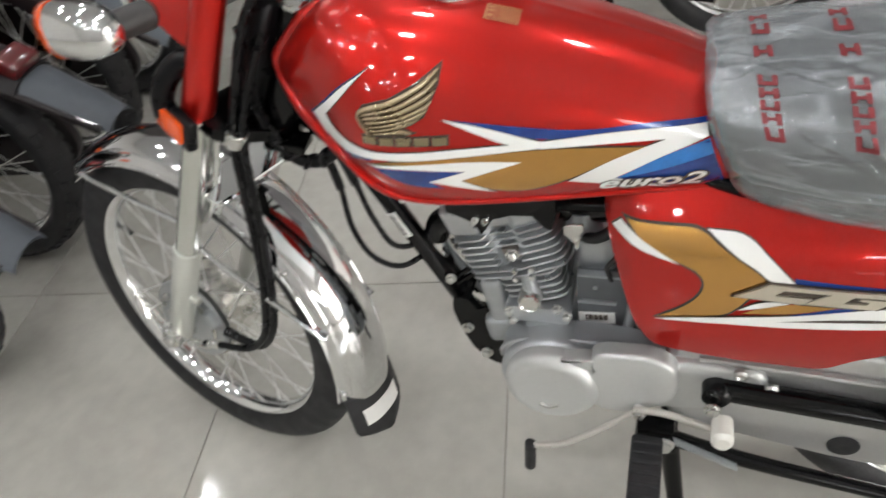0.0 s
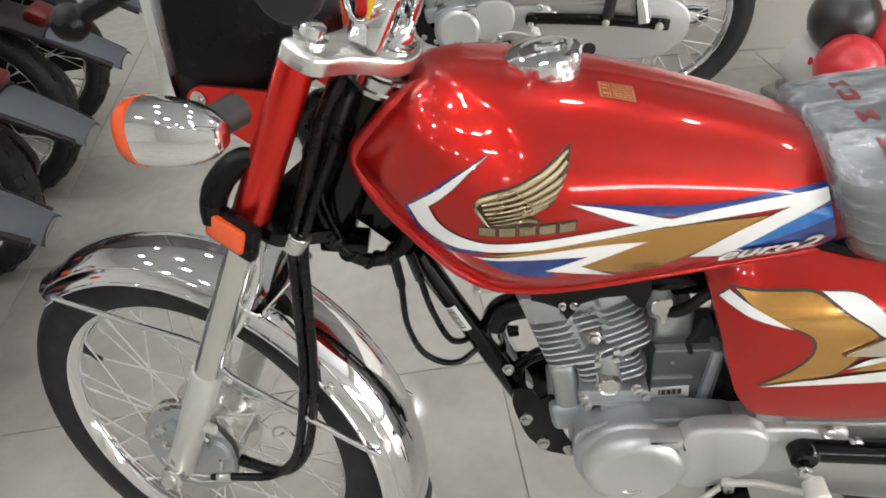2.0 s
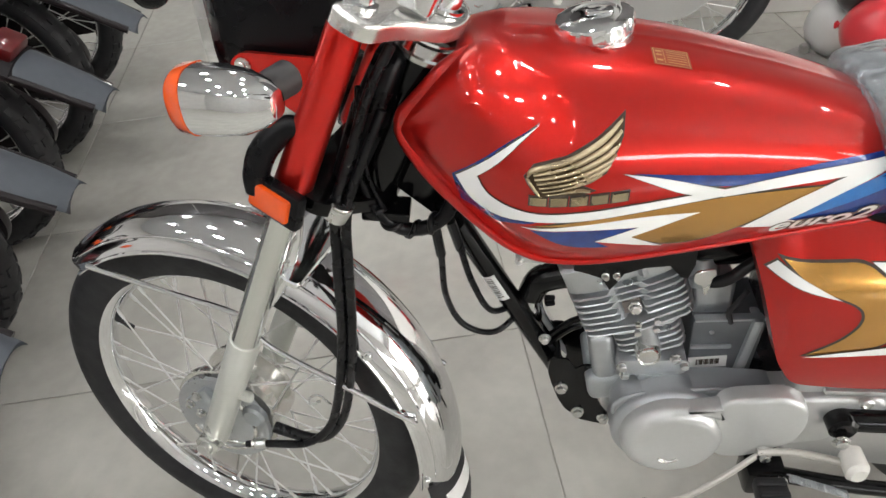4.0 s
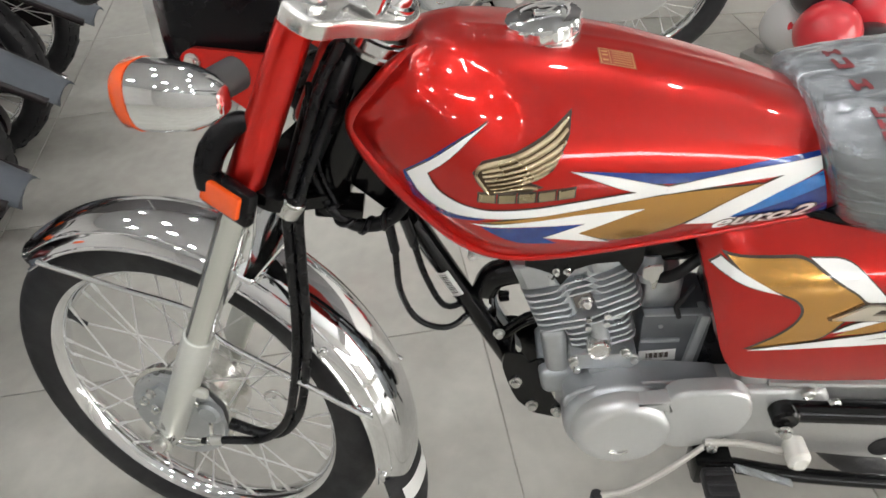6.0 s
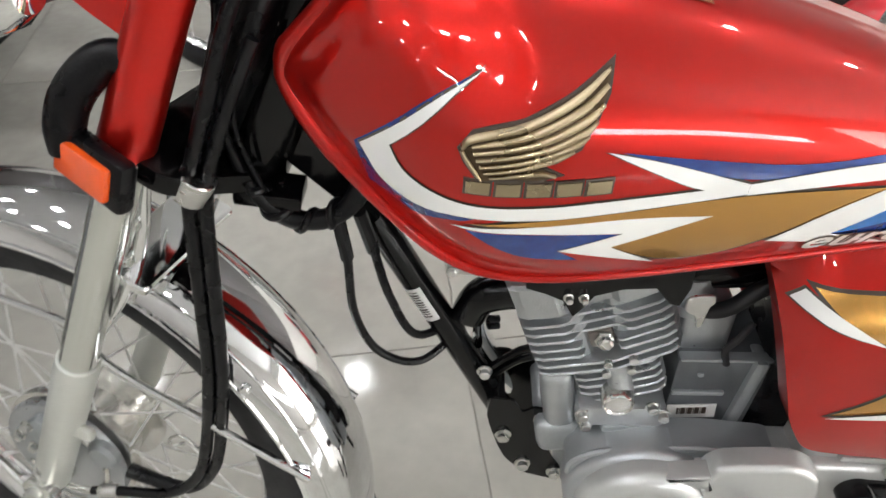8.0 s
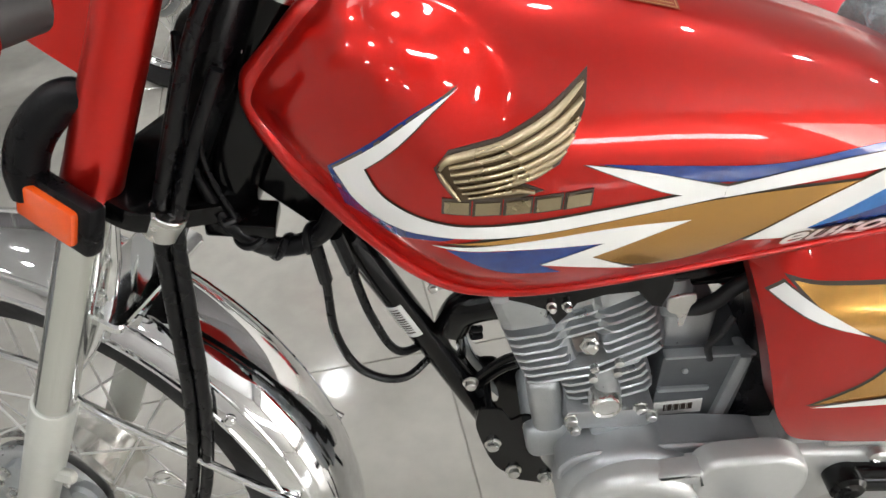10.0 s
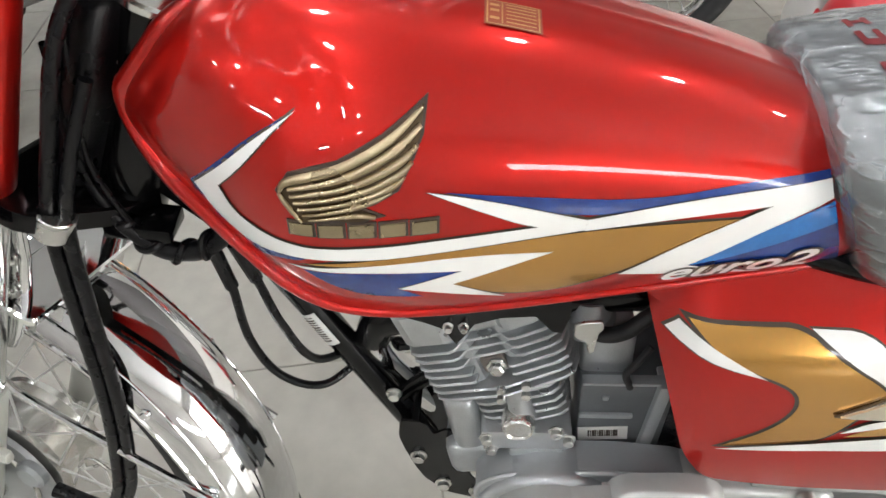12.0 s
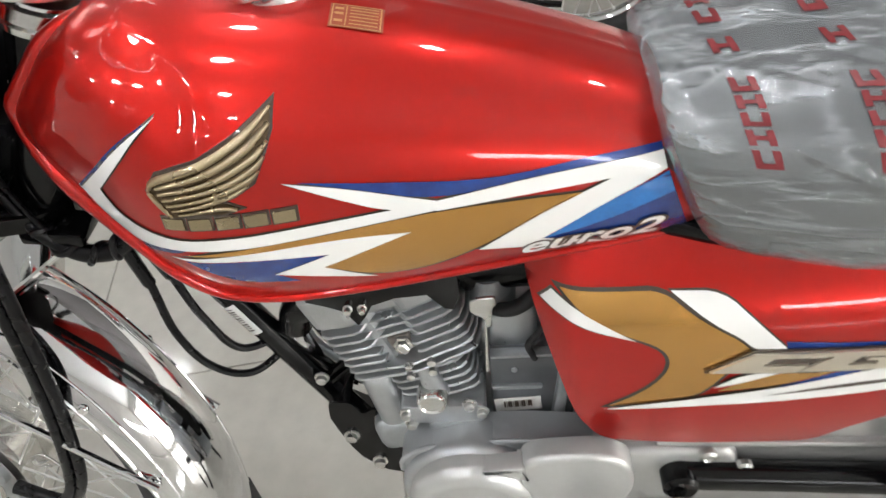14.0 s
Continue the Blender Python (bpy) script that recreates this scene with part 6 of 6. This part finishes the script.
    part("stand_spring", tube(bmesh.new(), [(0.19 + 0.0008 * i, -0.118 + 0.005 * math.cos(i * 1.3), 0.250 - 0.0004 * i + 0.005 * math.sin(i * 1.3)) for i in range(110)], 0.0013, 6, 1), ALLOY_DARK, bike, "coiled steel spring")
    cs = part("centre_stand", cyl(bmesh.new(), (0.185, -0.10, 0.19), (0.185, 0.10, 0.19), 0.013), BLACK, bike, "black centre stand on the floor")
    for s in (-1, 1):
        part("stand_leg", tube(bmesh.new(), [(0.185, 0.085 * s, 0.20), (0.200, 0.105 * s, 0.10), (0.215, 0.135 * s, 0.012), (0.235, 0.14 * s, 0.009)], [0.015, 0.013, 0.012, 0.008], 12), BLACK, cs)
    # passenger footrest bar with its front boss
    pb = part("rear_arm", tube(bmesh.new(), [(0.232, -0.100, 0.358), (0.35, -0.100, 0.347), (0.48, -0.100, 0.333), (0.62, -0.100, 0.312)], 0.0165, 14), BLACK, bike, "black tubular swing arm")
    bm = cyl(bmesh.new(), (0.236, -0.086, 0.356), (0.236, -0.120, 0.356), 0.0185, seg=24, bevel=0.004)
    part("boss", bm, BLACK, pb)
    bm = bmesh.new()
    bolt(bm, (0.232, -0.126, 0.345), r=0.008)
    part("boss_bolt", bm, STEEL, pb)
    bm = cyl(bmesh.new(), (0.452, -0.122, 0.350), (0.470, -0.122, 0.450), 0.0165, seg=18, bevel=0.004)
    peg = part("folded_footrest", bm, RUBBER, pb, "folded black rubber footrest")
    bm = bmesh.new()
    bolt(bm, (0.450, -0.118, 0.335), r=0.008)
    part("peg_bolt", bm, STEEL, pb)
    bm = box(bmesh.new(), (0.05, 0.014, 0.035), pose(0.612, -0.100, 0.312, 0, 6, 0), 0.006)
    part("axle_plate", bm, BLACK, pb)
    bm = bmesh.new()
    bolt(bm, (0.604, -0.107, 0.312), r=0.012, h=0.012)
    part("axle_nut", bm, STEEL, pb)


tank_stripes(hero_tank)
cover_stripes(next(o for o in hero.children if o.name.startswith("side_cover")))
wrap_seat(hero_seat)
small_parts(hero)


# ---------------------------------------------------------------- the second red motorcycle
copy_thing(hero, pose(-0.27, 1.52, LIFT))

# ---------------------------------------------------------------- row of dark motorcycles
DARK = material("dark_body_paint", (0.010, 0.006, 0.007), 0.4, 0.0, spec=0.3, grain=0.3, size=40, coat=0.2)
TAIL_GREY = material("grey_mudguard_plastic", (0.075, 0.084, 0.097), 0.55, 0.0, spec=0.3, grain=0.15, size=50)
TAIL_RED = material("red_tail_lens", (0.10, 0.006, 0.007), 0.3, 0.0, grain=0.15, size=90, coat=0.7)
SEAT_DARK = material("dark_seat_cover", (0.020, 0.019, 0.020), 0.55, 0.0, grain=0.25, size=80, bump=0.0006, bump_size=300)


GUARD = material("dull_dark_guard", (0.013, 0.011, 0.012), 0.5, 0.0, spec=0.25, grain=0.2, size=30)


def dark_motorcycle():
    """Seen from behind: its rear axle stands over the origin, its front points to -x."""
    b = thing("dark_motorcycle", "dark motorcycle parked in a row, tail towards the aisle", "motorcycle", "row of dark motorcycles")
    wheel = spoked_wheel(b, pose(0, 0, 0.302), "rear_wheel", 0.070, 0.300, 0.243, 0.050)
    bm = bmesh.new()
    for i in range(54):
        a = 2 * math.pi * i / 54
        for y, r, w in ((-0.034, 0.2865, 0.014), (0.034, 0.2865, 0.014), (0.012 * (-1) ** i, 0.2960, 0.018)):
            box(bm, (0.020, w, 0.0075), pose(0, 0, 0.302) @ Matrix.Rotation(a, 4, "Y") @ pose(0, y, r, 0 if abs(y) < 0.02 else 40 * (-1 if y > 0 else 1), 0, 0), 0)
    part("tyre_tread", bm, RUBBER, wheel, "blocky rubber tread").matrix_basis = wheel.matrix_basis.inverted()
    guard = fender_strip(bmesh.new(), 0.352, 0.098, 165, 48, 0.060)
    g = part("rear_mudguard", guard, DARK, b, "dark rear mudguard with a grey tail", 50)
    g.matrix_basis = pose(0, 0, 0.302)
    spine = ((0.06, 0.346, 0.070), (0.18, 0.314, 0.070), (0.28, 0.270, 0.068), (0.34, 0.238, 0.066), (0.45, 0.170, 0.060), (0.505, 0.132, 0.050))
    for name, some, mat, up in (("tail_guard", spine[:4], GUARD, 0.004), ("tail_flap", spine[3:], TAIL_GREY, 0.0)):
        rings = []
        for x, z, w in some:
            rings.append([(x - 0.010 * abs(s) ** 2, (w + up) * s, z + up - 0.022 * abs(s) ** 2.5) for s in np.linspace(-1, 1, 11)] + [(x - 0.004, w * s * 0.97, z - 0.006 - 0.022 * abs(s) ** 2.5) for s in np.linspace(1, -1, 11)])
        part(name, loft(bmesh.new(), rings), mat, g, "grey plastic tail flap" if mat is TAIL_GREY else "", 50)
    for s in (-1, 1):
        part("flap_edge", tube(bmesh.new(), [(0.08, 0.066 * s, 0.308), (0.20, 0.065 * s, 0.274), (0.33, 0.062 * s, 0.210), (0.48, 0.052 * s, 0.118)], 0.010, 10), DARK, g)
    part("guard_reflector", box(bmesh.new(), (0.060, 0.090, 0.034), pose(0.315, 0, 0.264, 0, 30, 0), 0.010, 2), TAIL_RED, g, "dark red reflector on the guard")
    bm = bmesh.new()
    slab(bm, rounded([(-0.46, 0.40), (0.02, 0.37), (0.07, 0.30), (0.02, 0.24), (-0.46, 0.27)], 0.03), -0.075, -0.105, 0.008, 2)
    part("chain_case", bm, DARK, b, "dark enclosed chain case")
    # added dark panel: closes the view between the bikes and shades the floor
    bm = bmesh.new()
    slab(bm, rounded([(-0.62, 0.16), (0.18, 0.19), (0.26, 0.27), (0.24, 0.36), (0.10, 0.48), (-0.05, 0.66), (-0.62, 0.62)], 0.05), 0.100, 0.132, 0.012, 3)
    part("exhaust_shield", bm, DARK, b, "dark panel added to fill the gap behind the wheel")
    part("tail_lamp", box(bmesh.new(), (0.05, 0.11, 0.055), pose(0.13, 0, 0.70, 0, 25, 0), 0.014, 3), TAIL_RED, b, "dark red tail lamp")
    rings = []
    for x, z, w, h in ((0.14, 0.80, 0.06, 0.05), (0.08, 0.80, 0.09, 0.07), (-0.15, 0.775, 0.11, 0.085), (-0.45, 0.735, 0.115, 0.09), (-0.58, 0.72, 0.09, 0.08)):
        rings.append([(x, p, q) for p, q in superellipse(w, h * 0.6, 3.5, 24, (0, z))])
    part("seat", loft(bmesh.new(), rings), SEAT_DARK, b, "long black seat", 60)
    rings = []
    for x, z, w, h in ((0.26, 0.74, 0.045, 0.030), (0.22, 0.735, 0.075, 0.045), (0.05, 0.70, 0.135, 0.075), (-0.2, 0.64, 0.155, 0.105), (-0.42, 0.60, 0.150, 0.11), (-0.5, 0.58, 0.12, 0.09)):
        rings.append([(x, p, q) for p, q in superellipse(w, h, 3.0, 24, (0, z))])
    part("tail_body", loft(bmesh.new(), rings), DARK, b, "dark red tail body", 60)
    rings = []
    for x, z, w, h in ((-0.50, 0.76, 0.08, 0.06), (-0.60, 0.80, 0.12, 0.09), (-0.80, 0.83, 0.135, 0.10), (-0.95, 0.83, 0.10, 0.09), (-1.0, 0.82, 0.05, 0.05)):
        rings.append([(x, p, q) for p, q in superellipse(w, h, 2.6, 24, (0, z))])
    part("fuel_tank", loft(bmesh.new(), rings), DARK, b, "dark fuel tank", 60)
    part("engine", box(bmesh.new(), (0.34, 0.22, 0.28), pose(-0.62, 0, 0.42), 0.04, 3), ENGINE_DARK, b, "dark grey engine")
    part("silencer", turned(bmesh.new(), (-0.45, 0.14, 0.27), (1, 0, 0.14), [(0, 0.018), (0.08, 0.040), (0.52, 0.046), (0.58, 0.034), (0.585, 0.01)], 24), BLACK, b, "black silencer")
    for s in (-1, 1):
        part("swing_arm", tube(bmesh.new(), [(0.03, 0.085 * s, 0.302), (-0.40, 0.08 * s, 0.35)], 0.02, 10, 2), BLACK, b)
        part("shock_absorber", tube(bmesh.new(), [(-0.02, 0.11 * s, 0.33), (-0.07, 0.11 * s, 0.64)], 0.024, 12, 2), CHROME_DULL, b)
        part("grab_rail", tube(bmesh.new(), [(-0.12, 0.13 * s, 0.80), (0.06, 0.13 * s, 0.83), (0.19, 0.09 * s, 0.84), (0.22, 0.0, 0.84)], 0.010, 10), BLACK, b)
        st = part("tail_signal", turned(bmesh.new(), (0.12, 0.17 * s, 0.70), (1, 0, 0), [(-0.03, 0.012), (-0.02, 0.026), (0.01, 0.032), (0.02, 0.030), (0.03, 0.015)], 20), ORANGE, b)
        part("fork_leg", tube(bmesh.new(), [(-1.25, 0.085 * s, 0.30), (-0.98, 0.085 * s, 0.92)], 0.02, 12, 2), CHROME_DULL, b)
        part("handlebar", tube(bmesh.new(), [(-0.97, 0.02 * s, 0.98), (-0.96, 0.14 * s, 1.04), (-0.86, 0.34 * s, 1.04)], 0.012, 10), BLACK, b)
    spoked_wheel(b, pose(-1.25, 0, 0.292), "front_wheel", 0.065, 0.290, 0.243, 0.036)
    part("headlamp", turned(bmesh.new(), (-1.02, 0, 0.90), (-1, 0, 0), [(0, 0.05), (0.05, 0.085), (0.12, 0.09), (0.14, 0.08), (0.15, 0.02)], 28), BLACK, b)
    gf = part("front_mudguard", fender_strip(bmesh.new(), 0.325, 0.06, 150, 20, 0.04), DARK, b, smooth=50)
    gf.matrix_basis = pose(-1.25, 0, 0.292)
    return b


row = dark_motorcycle()
row.matrix_basis = pose(-1.425, -0.035, 0.0, 0, 0, 3)
for k in range(1, 5):
    copy_thing(row, pose(-1.425 - 0.085 * k, -0.035 + 0.412 * k, 0.0, 0, 0, 3 + 2 * math.sin(k * 2.1)))

# ---------------------------------------------------------------- balloons on the floor
BALLOON_RED = material("red_balloon", (0.62, 0.035, 0.045), 0.28, 0.0, grain=0.08, size=12, coat=0.3)
BALLOON_BLACK = material("black_balloon", (0.025, 0.022, 0.023), 0.28, 0.0, grain=0.15, size=12, coat=0.3)
BALLOON_WHITE = material("white_balloon", (0.66, 0.65, 0.63), 0.3, 0.0, grain=0.05, size=12, coat=0.3)


def balloon(mat, label, r, at, lean):
    rings = [(-1.0, 0.06), (-0.985, 0.18), (-0.94, 0.34), (-0.85, 0.53), (-0.7, 0.71), (-0.5, 0.865), (-0.25, 0.968), (0.0, 1.0), (0.25, 0.965), (0.5, 0.84), (0.75, 0.61), (0.95, 0.34), (1.08, 0.15), (1.13, 0.07), (1.15, 0.09), (1.17, 0.05)]
    ob = part("balloon", turned(bmesh.new(), (0, 0, 0), (0, 0, -1), [(a * r, q * r) for a, q in rings], 32), mat)
    ob.matrix_basis = pose(*at, *lean)
    part("knot", turned(bmesh.new(), (0, 0, -1.165 * r), (0, 0, -1), [(0, 0.05 * r), (0.02 * r, 0.075 * r), (0.05 * r, 0.06 * r), (0.07 * r, 0.10 * r), (0.10 * r, 0.13 * r), (0.105 * r, 0.05 * r)], 14), mat, ob)
    return tagged(ob, label, "balloon", "balloons in a heap")


for colour, label, r, at, lean in (
    (BALLOON_WHITE, "white balloon lying on the floor", 0.096, (0.875, 1.605, 0.097), (100, 20, 0)),
    (BALLOON_RED, "red balloon pressed against a black balloon", 0.097, (0.890, 1.390, 0.175), (80, -30, 40)),
    (BALLOON_BLACK, "black balloon resting on other balloons", 0.104, (0.907, 1.530, 0.267), (60, 10, 20)),
    (BALLOON_RED, "red balloon resting on other balloons", 0.102, (1.055, 1.500, 0.200), (110, 30, 10)),
    (BALLOON_RED, "red balloon on top of the heap", 0.098, (1.000, 1.600, 0.410), (70, -10, 60)),
    (BALLOON_BLACK, "black balloon lying on the floor", 0.100, (1.020, 1.380, 0.102), (95, 0, 80)),
    (BALLOON_WHITE, "white balloon on top of the heap", 0.100, (1.16, 1.60, 0.36), (60, 40, 10)),
    (BALLOON_RED, "red balloon beside the heap", 0.105, (1.28, 1.53, 0.107), (90, 30, 120)),
):
    balloon(colour, label, r, at, lean)

# ---------------------------------------------------------------- weight that holds the balloons down
WEIGHT = material("grey_stone", (0.30, 0.29, 0.27), 0.7, 0.0, grain=0.25, size=20, bump=0.001, bump_size=60)
slab_ob = part("floor_weight", box(bmesh.new(), (0.15, 0.060, 0.024), pose(0, 0, 0.013), 0.004, 2), WEIGHT)
slab_ob.matrix_basis = pose(0.790, 1.545, 0.0005, 0, 0, -57)
tagged(slab_ob, "flat grey stone slab lying beside the balloons", "weight")
part("post", cyl(bmesh.new(), (-0.035, 0.012, 0.024), (-0.035, 0.012, 0.050), 0.016, seg=18, bevel=0.003), WEIGHT, slab_ob)
